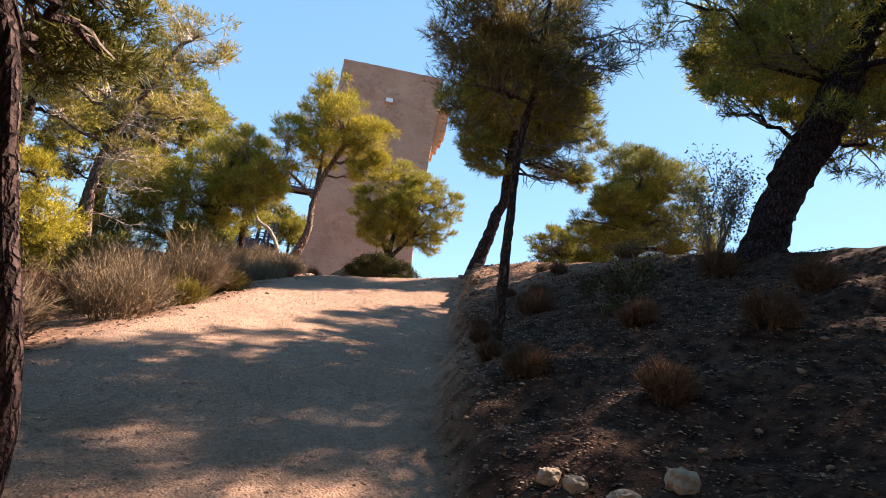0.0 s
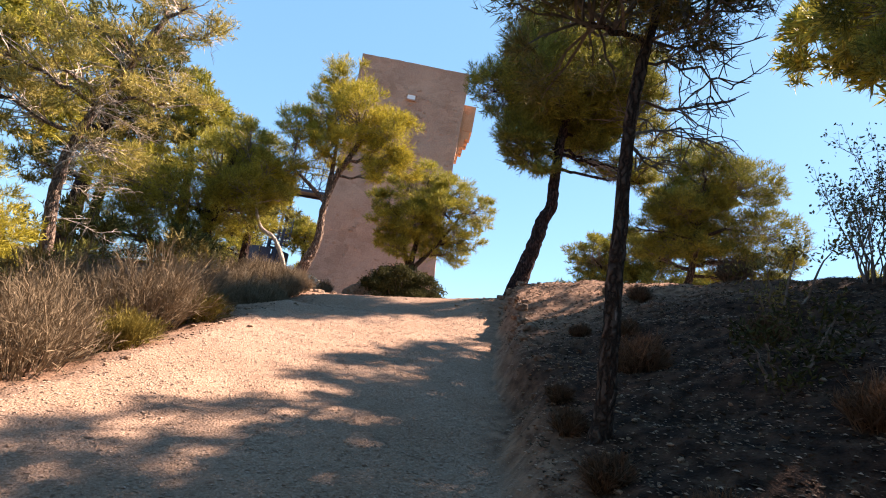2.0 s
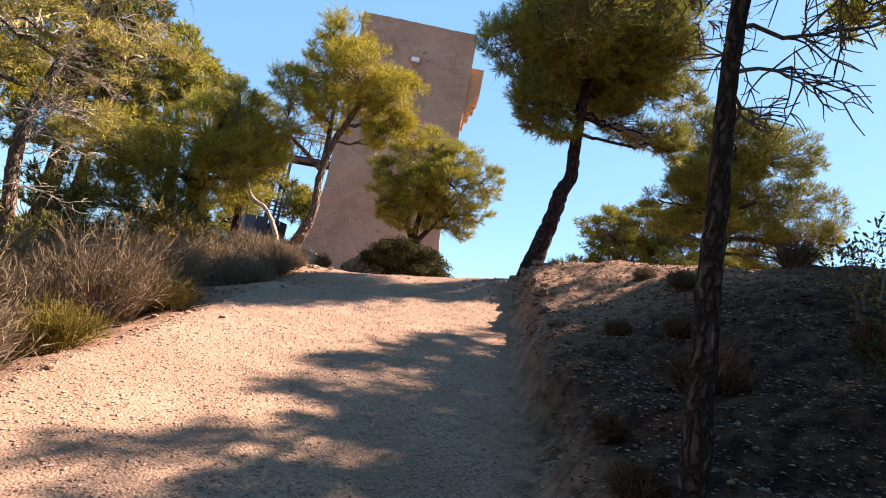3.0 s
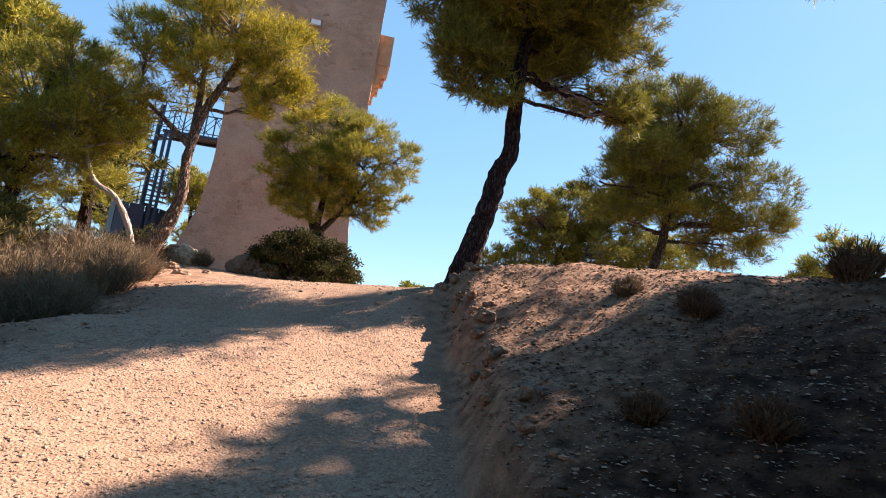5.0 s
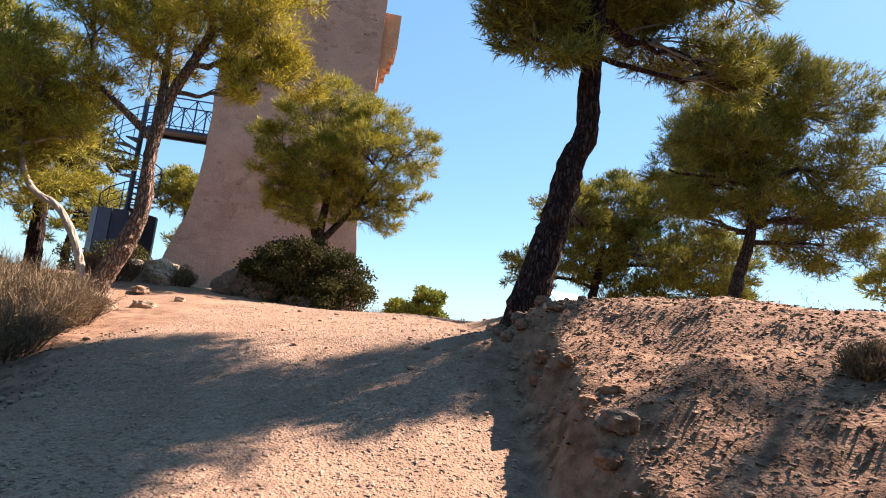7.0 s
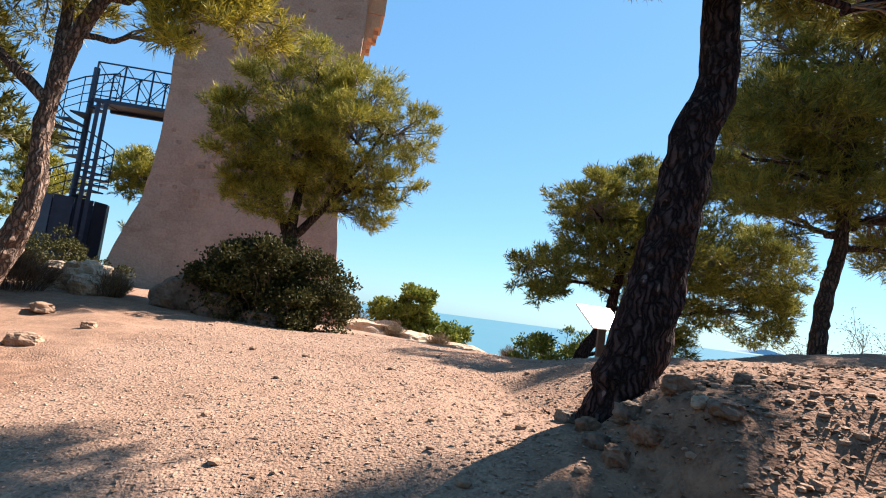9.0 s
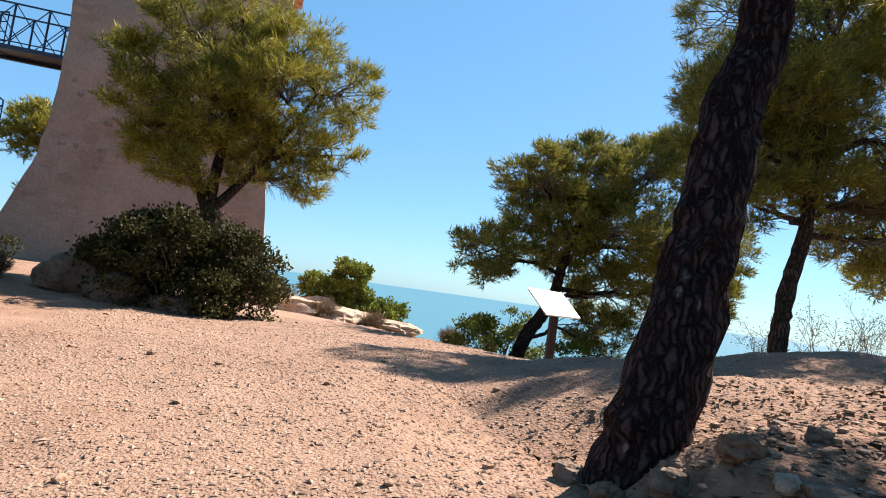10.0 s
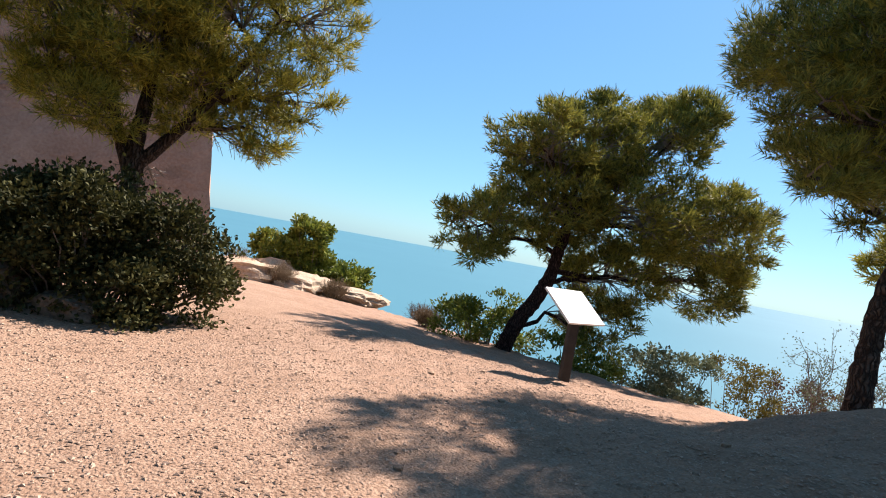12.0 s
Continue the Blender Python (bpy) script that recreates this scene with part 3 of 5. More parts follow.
# the pine leaning over the head of the track
pine([(0.34, 12.75, 4.04, 0.176), (0.42, 12.75, 4.41, 0.15), (0.54, 12.79, 4.86, 0.132), (0.66, 12.85, 5.48, 0.123), (0.79, 12.86, 5.84, 0.106), (0.76, 12.87, 6.34, 0.097), (0.78, 12.87, 7.05, 0.088), (0.82, 12.87, 7.78, 0.07), (0.96, 12.75, 8.85, 0.044)],
     [(-0.66, 12.75, 7.97, 0.58), (-0.11, 12.75, 7.05, 0.38), (0.36, 12.75, 8.26, 1.09), (1.76, 13.42, 8.50, 1.08), (0.5, 14.2, 8.3, 0.85), (1.4, 14.6, 8.8, 0.8), (2.77, 14.09, 8.1, 0.36), (2.18, 13.42, 6.92, 0.3), (0.83, 12.75, 9.62, 1.27), (0.21, 12.75, 6.93, 0.44), (2.52, 13.42, 7.01, 0.33), (0.18, 11.92, 7.97, 0.7), (1.15, 13.58, 7.97, 0.8), (0.13, 12.75, 6.61, 0.34), (-0.08, 12.75, 6.88, 0.31), (0.47, 12.75, 6.5, 0.23), (0.5, 14.2, 8.4, 0.8), (1.6, 13.7, 8.2, 0.85), (1.7, 12.9, 8.7, 0.8), (1.2, 14.0, 8.1, 0.7), (1.9, 13.4, 8.1, 0.55), (1.64, 13.42, 7.13, 0.39), (2.49, 13.42, 6.73, 0.27), (1.35, 13.42, 7.41, 0.43)],
     "tall leaning pine with dark ridged bark and a kinked trunk", NEEDLES_MID, puffs=50)
# the slim pine on the bank
pine([(0.45, 5.7, 2.47, 0.062), (0.43, 5.7, 2.96, 0.051), (0.41, 5.7, 3.52, 0.045), (0.38, 5.7, 3.99, 0.039), (0.4, 5.7, 4.48, 0.039), (0.45, 5.7, 5.08, 0.028), (0.47, 5.7, 5.77, 0.023), (0.5, 5.7, 6.4, 0.017)],
     [(-0.33, 6.0, 5.68, 0.45), (0.25, 5.7, 5.73, 0.67), (0.9, 5.7, 5.32, 0.36), (0.03, 5.7, 5.0, 0.59), (0.54, 5.7, 5.17, 0.44), (-0.21, 5.7, 5.54, 0.54), (0.5, 5.9, 6.4, 0.6), (-0.3, 5.7, 6.3, 0.6)],
     "slim pine with rough grey bark and bare lower boughs", NEEDLES_BROWN, BARK_GREY, bare=14, puffs=38, width=0.008, length=0.085, size=0.22)
# the pine on the bank's brow
pine([(4.53, 16.52, 4.56, 0.103), (4.61, 16.52, 5.20, 0.094), (4.79, 16.52, 6.07, 0.077), (4.81, 16.52, 7.03, 0.085), (4.88, 16.52, 7.90, 0.068)],
     [(5.29, 16.52, 8.49, 0.893), (5.85, 16.52, 8.16, 0.912), (6.36, 16.52, 7.01, 0.798), (6.05, 16.52, 5.93, 0.655), (4.26, 16.52, 7.34, 0.627), (4.82, 16.52, 8.84, 0.446), (5.52, 16.52, 6.26, 0.636), (6.66, 16.52, 6.40, 0.570), (4.03, 16.52, 6.40, 0.408), (5.16, 16.91, 7.62, 0.760), (3.29, 16.52, 6.76, 0.294), (3.34, 16.52, 6.15, 0.314), (3.74, 16.52, 7.49, 0.399), (3.98, 16.52, 6.03, 0.304), (4.49, 16.52, 7.18, 0.551), (4.72, 16.52, 6.45, 0.427), (4.11, 16.52, 6.75, 0.465), (4.60, 17.79, 9.25, 0.665), (4.6, 17.7, 7.9, 0.7), (5.0, 17.8, 8.3, 0.8), (4.2, 17.2, 7.7, 0.5), (5.4, 17.6, 7.2, 0.8)],
     "bushy pine with a layered crown on the hill's brow", NEEDLES_MID, BARK_GREY, puffs=42, tufts=36)
# the pine behind the information board
pine([(3.48, 22.0, 3.26, 0.14), (3.66, 22.0, 3.82, 0.14), (4.0, 22.0, 4.41, 0.13), (4.23, 22.0, 5.0, 0.11), (4.34, 22.0, 6.04, 0.09)],
     [(2.51, 22.0, 5.42, 0.71), (3.35, 22.0, 7.01, 0.87), (4.67, 22.0, 7.37, 1.04), (5.95, 22.0, 7.61, 0.95), (4.08, 22.0, 6.11, 1.13), (5.59, 22.0, 6.24, 1.2), (6.94, 22.0, 6.21, 1.12), (7.34, 22.0, 5.19, 0.86), (5.5, 22.0, 4.94, 0.92), (5.36, 22.0, 4.01, 0.65), (6.44, 22.0, 8.07, 0.71)],
     "low spreading pine leaning over the information board", NEEDLES_MID, width=0.02)
# the thick dark pine
pine([(3.83, 7.5, 4.2, 0.28), (3.98, 7.5, 4.8, 0.24), (4.23, 7.5, 5.47, 0.256), (4.54, 7.5, 6.09, 0.264), (4.74, 7.5, 6.71, 0.232), (5.02, 7.5, 7.53, 0.192), (5.38, 7.5, 8.67, 0.16)],
     [(3.23, 7.5, 7.22, 0.62), (4.03, 7.5, 7.01, 0.81), (3.31, 7.5, 6.21, 0.42), (4.09, 7.5, 5.93, 0.51), (5.01, 7.5, 5.85, 0.63), (2.49, 7.5, 7.53, 0.61), (4.78, 7.5, 7.67, 0.96), (5.57, 7.5, 7.28, 0.98), (5.2, 7.8, 9.0, 1.2), (6.6, 7.5, 8.0, 1.1), (4.2, 7.3, 8.6, 0.9), (5.5, 6.2, 7.9, 0.9), (6.3, 6.0, 7.2, 0.9)],
     "thick dark pine with a bent trunk on the bank", NEEDLES_MID, puffs=20)
# the open pine over the scrub
pine([(-7.61, 11.8, 2.39, 0.112), (-7.59, 11.8, 3.33, 0.105), (-7.75, 11.8, 4.27, 0.098), (-7.72, 11.8, 5.03, 0.084), (-7.52, 11.8, 5.82, 0.07), (-7.11, 11.8, 6.81, 0.056), (-6.74, 11.8, 7.81, 0.049)],
     [(-6.45, 11.8, 8.14, 0.81), (-5.92, 11.8, 7.55, 0.52), (-6.84, 11.8, 6.73, 0.92), (-8.11, 11.8, 6.37, 0.95), (-6.2, 11.8, 6.18, 0.76), (-8.79, 11.8, 5.73, 0.83), (-9.13, 11.8, 6.46, 0.85), (-7.21, 11.8, 5.37, 0.65), (-7.12, 11.8, 8.3, 0.55), (-8.3, 11.5, 7.4, 0.6)],
     "open-crowned pine with bare pale twigs inside", NEEDLES_PALE, BARK_RED, bare=22, puffs=13, tufts=26, width=0.0135, twig=PALE_TWIG)
# the leaning pine before the tower
pine([(-4.614, 15.9, 3.882, 0.1468), (-4.397, 15.9, 4.363, 0.1273), (-4.236, 15.9, 4.983, 0.0975), (-4.259, 15.9, 5.774, 0.078), (-4.19, 15.9, 6.405, 0.078), (-3.972, 15.9, 6.967, 0.06882), (-3.754, 15.9, 7.655, 0.04932)],
     [(-5.291, 15.9, 7.552, 0.5506), (-4.752, 15.9, 8.194, 0.7685), (-4.546, 15.9, 7.174, 0.6423), (-3.835, 15.9, 8.068, 0.8602), (-2.986, 15.9, 7.804, 0.7341), (-3.066, 15.9, 7.151, 0.5161), (-4.328, 15.9, 9.055, 0.6767), (-5.28, 15.9, 6.612, 0.4244), (-2.55, 15.9, 7.15, 0.42), (-2.95, 15.7, 6.75, 0.34)],
     "pine with a curved reddish trunk and a golden-green crown", NEEDLES_GOLD, BARK_RED, puffs=40,
     limbs=[[(-4.25, 15.9, 6.0, 0.07), (-4.28, 15.95, 6.8, 0.055), (-4.34, 16.0, 7.7, 0.03)], [(-4.26, 15.9, 5.9, 0.06), (-4.7, 15.9, 6.25, 0.05), (-5.25, 16.0, 6.65, 0.025)]])
# the small pine at the tower's foot
pine([(-2.36, 20.0, 4.3, 0.10), (-2.35, 20.0, 5.2, 0.095), (-2.39, 20.0, 5.63, 0.085), (-2.3, 20.0, 6.4, 0.06), (-2.2, 20, 7.4, 0.03)],
     [(-2.4, 20.0, 8.38, 0.5), (-2.96, 20.0, 7.66, 0.69), (-3.38, 20.0, 6.69, 0.58), (-2.38, 20.0, 6.96, 0.77), (-1.53, 20.0, 7.81, 0.68), (-0.72, 20.0, 7.45, 0.66), (-1.25, 20.0, 6.54, 0.66), (-3.17, 20.0, 5.95, 0.47), (-0.72, 20.0, 6.4, 0.5), (-2.2, 20, 7.3, 0.7), (-1.9, 20, 6.35, 0.55), (-2.8, 20, 6.25, 0.48), (-1.9, 20.3, 8.1, 0.55), (-2.75, 19.6, 5.75, 0.42), (-1.85, 20.2, 5.85, 0.42), (-1.15, 20.1, 5.95, 0.45), (-3.55, 20.0, 7.2, 0.5), (-3.3, 19.8, 6.2, 0.42), (-2.5, 19.4, 6.6, 0.6), (-1.7, 19.5, 7.1, 0.6)],
     "small round-crowned pine growing out of a shrub", NEEDLES, BARK_GREY, puffs=33, width=0.012, twig=TWIG, bare=6,
     limbs=[[(-2.36, 20.0, 5.1, 0.08), (-2.62, 20.0, 5.75, 0.06), (-2.85, 20.0, 6.7, 0.03)], [(-2.36, 20.0, 5.25, 0.08), (-1.95, 20.0, 5.8, 0.065), (-1.45, 20.0, 6.6, 0.045), (-1.1, 20.0, 7.3, 0.02)]])
# trees behind the scrub
pine([(-7.0, 16.0, 3.0, 0.14), (-7.0, 16.0, 4.2, 0.12), (-6.9, 16.0, 5.4, 0.09), (-6.8, 16.0, 6.8, 0.05)],
     [(-6.41, 16.0, 6.98, 0.8), (-7.24, 16.0, 6.33, 1.1), (-7.82, 16.0, 5.39, 1.0), (-6.38, 16.0, 5.47, 0.95), (-8.99, 16.0, 5.53, 1.0), (-9.16, 16.0, 4.35, 1.0), (-7.27, 16.0, 4.5, 0.8), (-5.87, 16.0, 6.06, 0.6)],
     "dense green pine standing in the scrub", NEEDLES, group="pines in the scrub")
pine([(-4.8, 15.8, 3.96, 0.055), (-4.9, 15.8, 4.3, 0.05), (-5.04, 15.8, 4.55, 0.05), (-5.27, 15.8, 4.82, 0.045), (-5.66, 15.8, 5.05, 0.04), (-5.9, 15.8, 5.7, 0.03)],
     [(-6.15, 15.8, 5.8, 0.7), (-5.68, 15.8, 6.36, 0.6), (-6.41, 15.8, 6.99, 0.6), (-5.13, 15.8, 5.79, 0.38)],
     "young pine with a pale crooked stem", NEEDLES, PALE_TWIG, group="pines in the scrub")
pine([(-7.5, 10.0, 2.0, 0.09), (-7.5, 10.0, 3.0, 0.07), (-7.5, 10.0, 4.0, 0.04)],
     [(-7.69, 10.0, 4.01, 0.6), (-7.29, 10.0, 3.35, 0.58), (-7.58, 10.0, 3.0, 0.6), (-6.96, 10.0, 2.9, 0.45), (-7.35, 10.0, 2.25, 0.55), (-8.3, 10.2, 3.4, 0.8), (-8.8, 10.0, 4.4, 0.8)],
     "young yellow-green pine branched to the ground", NEEDLES_GOLD, group="pines in the scrub")
# the pine at the foot of the climb
pine([(-1.64, 2.4, 1.63, 0.045), (-1.86, 2.4, 2.35, 0.045), (-2.09, 2.4, 3.07, 0.045), (-2.28, 2.4, 3.59, 0.045), (-2.3, 2.5, 4.6, 0.035), (-2.35, 2.5, 5.6, 0.025)],
     [(-2.85, 3.4, 3.75, 0.33), (-2.57, 3.4, 3.95, 0.3), (-2.4, 3.4, 3.6, 0.2), (-2.8, 3.4, 3.5, 0.2), (-2.6, 2.9, 4.5, 0.5), (-2.2, 2.4, 5.0, 0.6)],
     "slender dark-stemmed pine close beside the track", NEEDLES_DARK, width=0.009, length=0.1, puffs=60)


def wild_pine(x, y, h, r, needles, label, group="pines in the scrub", **more):
    z = on_ground(x, y)
    lean = RNG.uniform(-0.12, 0.12, 2)
    trunk = [(x + lean[0] * h * t * t, y + lean[1] * h * t * t, z + h * t * 0.92, 0.035 * h * (1 - t) ** 0.8 + 0.02) for t in (0, 0.25, 0.5, 0.75, 1)]
    blobs = []
    for k in range(9):
        t = RNG.uniform(0.42, 1.0)
        a = RNG.uniform(0, 2 * np.pi)
        w = r * (1.15 - t) * 1.1
        blobs.append((x + lean[0] * h * t * t + math.cos(a) * w, y + lean[1] * h * t * t + math.sin(a) * w, z + h * t, r * RNG.uniform(0.38, 0.6)))
    return pine(trunk, blobs, label, needles, **more, group=group)


for wx, wy, wh, wr, wm, wl in [(-10.5, 13.0, 5.5, 1.7, NEEDLES, "mid-green pine among the scrub"), (-11.5, 17.5, 6.5, 2.0, NEEDLES_DARK, "dark pine deep in the wood"),
                               (-9.5, 19.5, 5.5, 1.8, NEEDLES, "mid-green pine among the scrub"), (-13.5, 9.5, 6.0, 2.0, NEEDLES_GOLD, "yellow-green pine at the wood's edge"),
                               (-14.0, 22.0, 6.5, 2.2, NEEDLES_DARK, "dark pine deep in the wood"), (-9.5, 33.0, 4.2, 2.0, NEEDLES, "rounded pine beyond the steel stair"),
                               (-13.0, 31.0, 4.5, 2.0, NEEDLES, "rounded pine beyond the steel stair"), (-6.8, 18.2, 3.4, 1.3, NEEDLES_DARK, "low dark pine behind the scrub"),
                               (-10.5, 7.0, 5.0, 1.7, NEEDLES_GOLD, "yellow-green pine at the wood's edge")]:
    wild_pine(wx, wy, wh, wr, wm, wl, puffs=12, tufts=20, width=0.032, length=0.16)
# the pine whose shade lies on the bank
pine([(10.6, 10.6, 4.45, 0.2), (10.4, 10.7, 5.8, 0.17), (9.7, 11.0, 7.4, 0.14), (8.4, 11.4, 8.7, 0.1), (6.9, 11.7, 9.9, 0.06)],
     [(6.10, 11.87, 9.35, 0.9), (7.00, 11.87, 9.45, 1.0), (5.60, 11.67, 9.05, 0.6), (6.60, 11.9, 10.25, 1.0), (7.70, 11.4, 8.85, 0.9), (6.40, 10.97, 9.35, 0.8), (7.20, 11.9, 9.25, 0.8), (8.10, 10.97, 8.35, 0.8), (5.40, 12.3, 9.45, 0.7), (4.8, 11.8, 9.4, 0.7)],
     "tall pine leaning out above the bank", NEEDLES, group="pines above the bank", puffs=14, tufts=18, width=0.04, length=0.18)
# second pine, kept out of view, placed to cast shade across the track
pine([(10.4, 8.6, 4.4, 0.2), (10.2, 8.7, 5.8, 0.17), (9.6, 8.9, 7.2, 0.14), (8.2, 9.2, 8.6, 0.10), (6.4, 9.5, 9.4, 0.05)],
     [(4.3, 9.6, 8.6, 0.8), (5.1, 9.3, 8.8, 0.9), (5.9, 9.6, 8.9, 1.0), (6.6, 9.0, 8.6, 1.0), (7.2, 8.4, 8.2, 1.0), (5.5, 10.2, 8.9, 0.8), (7.5, 9.5, 8.5, 1.0), (4.6, 8.8, 8.4, 0.7), (3.6, 8.0, 9.9, 0.72), (4.5, 8.5, 10.0, 0.75), (5.2, 9.0, 10.0, 0.6), (4.7, 7.5, 9.8, 0.55)],
     "tall pine leaning out above the bank", NEEDLES, group="pines above the bank", puffs=14, tufts=18, width=0.04, length=0.18)
pine([(12.2, 21.0, 4.2, 0.14), (12.2, 21.0, 5.2, 0.11), (12.1, 21.0, 6.2, 0.08), (12.2, 21.0, 7.2, 0.04)],
     [(11.6, 21.0, 6.7, 0.55), (12.2, 21.0, 7.4, 0.6), (12.9, 21.0, 7.2, 0.5), (12.0, 21.0, 6.4, 0.8), (12.8, 21.0, 6.3, 0.7), (11.2, 21.2, 6.1, 0.6)],
     "low green pine on the far slope", NEEDLES, group="pines above the bank", puffs=20, tufts=20, width=0.03, length=0.16)
# two unseen pines, added to cast the bank's shade
wild_pine(6.0, 3.6, 5.0, 2.0, NEEDLES_DARK, "unseen dark pine shading the bank from the flat above", "pines above the bank", puffs=10, tufts=14, width=0.07)
wild_pine(7.8, 5.2, 5.2, 2.0, NEEDLES_DARK, "unseen dark pine shading the bank from the flat above", "pines above the bank", puffs=10, tufts=14, width=0.07)
# unseen pines added close behind the climb to block the sky's light
for wx, wy, wh, wr in ((-4.6, -2.5, 6.0, 2.2), (3.4, -2.0, 6.0, 2.2), (-0.6, -7.0, 6.5, 2.4), (-7.5, 1.5, 6.0, 2.2), (6.0, 0.2, 5.5, 2.1), (-10.5, 3.5, 6.0, 2.2), (7.5, -3.5, 6.0, 2.2), (3.6, 0.0, 5.6, 2.0), (-4.2, 0.4, 5.4, 1.9), (0.8, -3.2, 6.0, 2.2)):
    wild_pine(wx, wy, wh * 1.3, wr * 1.3, NEEDLES_DARK, "unseen dark pine added behind the track to block sky light", "pines of the lower wood", puffs=9, tufts=7, width=0.2, length=0.3)

# ---- shrubs ----
bush([(-2.9, 18.8, 4.45, 0.56), (-2.45, 18.8, 4.66, 0.6), (-1.75, 18.6, 4.5, 0.5), (-2.6, 18.5, 4.1, 0.5), (-1.5, 18.6, 4.15, 0.4), (-3.2, 18.9, 4.25, 0.42), (-2.0, 18.4, 4.1, 0.4)],
     "dense dark evergreen shrub over a rock ledge", LEAVES, puffs=60, tufts=34, length=0.05, width=0.018)
bush([(-0.15, 30.0, 4.0, 0.62), (0.65, 30.0, 4.5, 0.66), (0.72, 30.0, 3.8, 0.68), (2.11, 30.0, 3.4, 0.6), (1.4, 30.2, 3.5, 0.6)],
     "bright green shrub on the rocky rim", LEAVES_BRIGHT, puffs=30, tufts=30, length=0.12, width=0.035, size=0.26)
bush([(2.75, 22.2, 3.65, 0.5), (4.15, 22.8, 3.75, 0.6), (3.4, 22.6, 3.8, 0.6), (3.0, 22.6, 3.7, 0.5)], "low green shrub under the pine", LEAVES_BRIGHT, puffs=18, tufts=22, length=0.08, width=0.02, group="shrubs on the slope")
bush([(4.5, 21.8, 3.45, 0.6), (5.1, 21.8, 3.3, 0.55), (4.8, 21.5, 3.1, 0.5)], "low green shrub under the pine", LEAVES_BRIGHT, puffs=18, tufts=22, length=0.08, width=0.02, group="shrubs on the slope")
bush([(-7.1, 21.5, 4.15, 0.5), (-6.5, 21.6, 4.2, 0.45), (-7.7, 21.5, 4.2, 0.5), (-6.1, 21.9, 4.2, 0.4), (-7.3, 22.2, 4.5, 0.6)], "low dark scrub under the steel stair", LEAVES, puffs=26, tufts=26, length=0.05, width=0.02, group="shrubs on the slope")
bush([(6.1, 21.8, 3.3, 0.5), (6.75, 21.8, 3.42, 0.55), (7.4, 21.8, 3.38, 0.5), (6.45, 21.5, 3.05, 0.45), (7.1, 21.5, 3.0, 0.45)], "grey-green rounded shrub on the slope", LEAVES_GREY, puffs=22, tufts=26, length=0.06, width=0.02, group="shrubs on the slope")
bush([(8.1, 21.5, 3.45, 0.5), (8.7, 21.5, 3.35, 0.5), (8.3, 21.2, 3.0, 0.5)], "olive-brown shrub on the slope", OCHRE, puffs=18, tufts=22, length=0.06, width=0.015, group="shrubs on the slope")
bush([(9.3, 21.3, 3.25, 0.55), (10.0, 21.3, 3.2, 0.55), (9.7, 21.0, 2.75, 0.5)], "reddish brown shrub on the slope", DRY_RED, puffs=18, tufts=22, length=0.06, width=0.015, group="shrubs on the slope")


def wiry_shrub(x, y, r, h, label, leaves=None, stems=26, leaf=0.035):
    """A nearly bare shrub of forking twigs, with a few leaves."""
    o = np.array((x, y, on_ground(x, y)))
    thing = tagged(new("wiry_shrub"), label, "shrub", "wiry shrubs")
    thing.location = o
    b, tips = Build(), []
    for _ in range(stems):
        a, q = RNG.uniform(0, 2 * np.pi), RNG.uniform(0, 1) ** 0.5
        d = unit(np.array((math.cos(a) * q * r, math.sin(a) * q * r, h * RNG.uniform(0.6, 1.0))))
        ln = h * RNG.uniform(0.6, 1.1)
        run = bough(b, (math.cos(a) * 0.08, math.sin(a) * 0.08, -0.05), d * ln, 0.009, 0.003, 0.12, 7, 4)
        for k in range(6):
            e = unit(d + RNG.standard_normal(3) * 0.6)
            t = run[RNG.integers(2, 7)]
            sub = bough(b, t, t + e * ln * RNG.uniform(0.2, 0.4), 0.004, 0.002, 0.2, 5, 3)
            tips += [sub[2], sub[3], sub[4]]
            for _k in range(2):
                f = unit(e + RNG.standard_normal(3) * 0.7)
                bough(b, sub[2], sub[2] + f * ln * 0.14, 0.0025, 0.0015, 0.2, 4, 3)
                tips.append(sub[2] + f * ln * 0.14)
    tagged(part("branchwork", b, TWIG, thing), kind="stuff")
    if leaves:
        c = np.array(tips)
        part("foliage", tris_mesh("foliage", leaf_sprays(c, unit(RNG.standard_normal(c.shape)), 3, leaf, leaf * 0.35), leaves), leaves, thing)
    return thing


wiry_shrub(3.42, 8.0, 0.5, 1.15, "thin dark-leaved shrub beside the thick pine", LEAVES_GREY, 24, 0.04)
for wx, wy, wr, wh in ((5.3, 17.4, 0.5, 0.9), (6.2, 17.3, 0.6, 1.1), (7.0, 17.3, 0.6, 1.1)):
    wiry_shrub(wx, wy, wr, wh, "bare grey wiry shrub near the pine's foot", LEAVES_GREY, 15, 0.025)
bush([(2.1, 7.6, 3.75, 0.38), (2.6, 7.7, 3.95, 0.42)], "dark weedy shrub on the shaded bank", NEEDLES_BROWN, puffs=16, tufts=16, length=0.05, width=0.01)
bush([(1.5, 6.0, 3.05, 0.25), (1.75, 6.1, 3.2, 0.22)], "dark green weeds on the shaded bank", LEAVES, puffs=16, tufts=16, length=0.05, width=0.01)
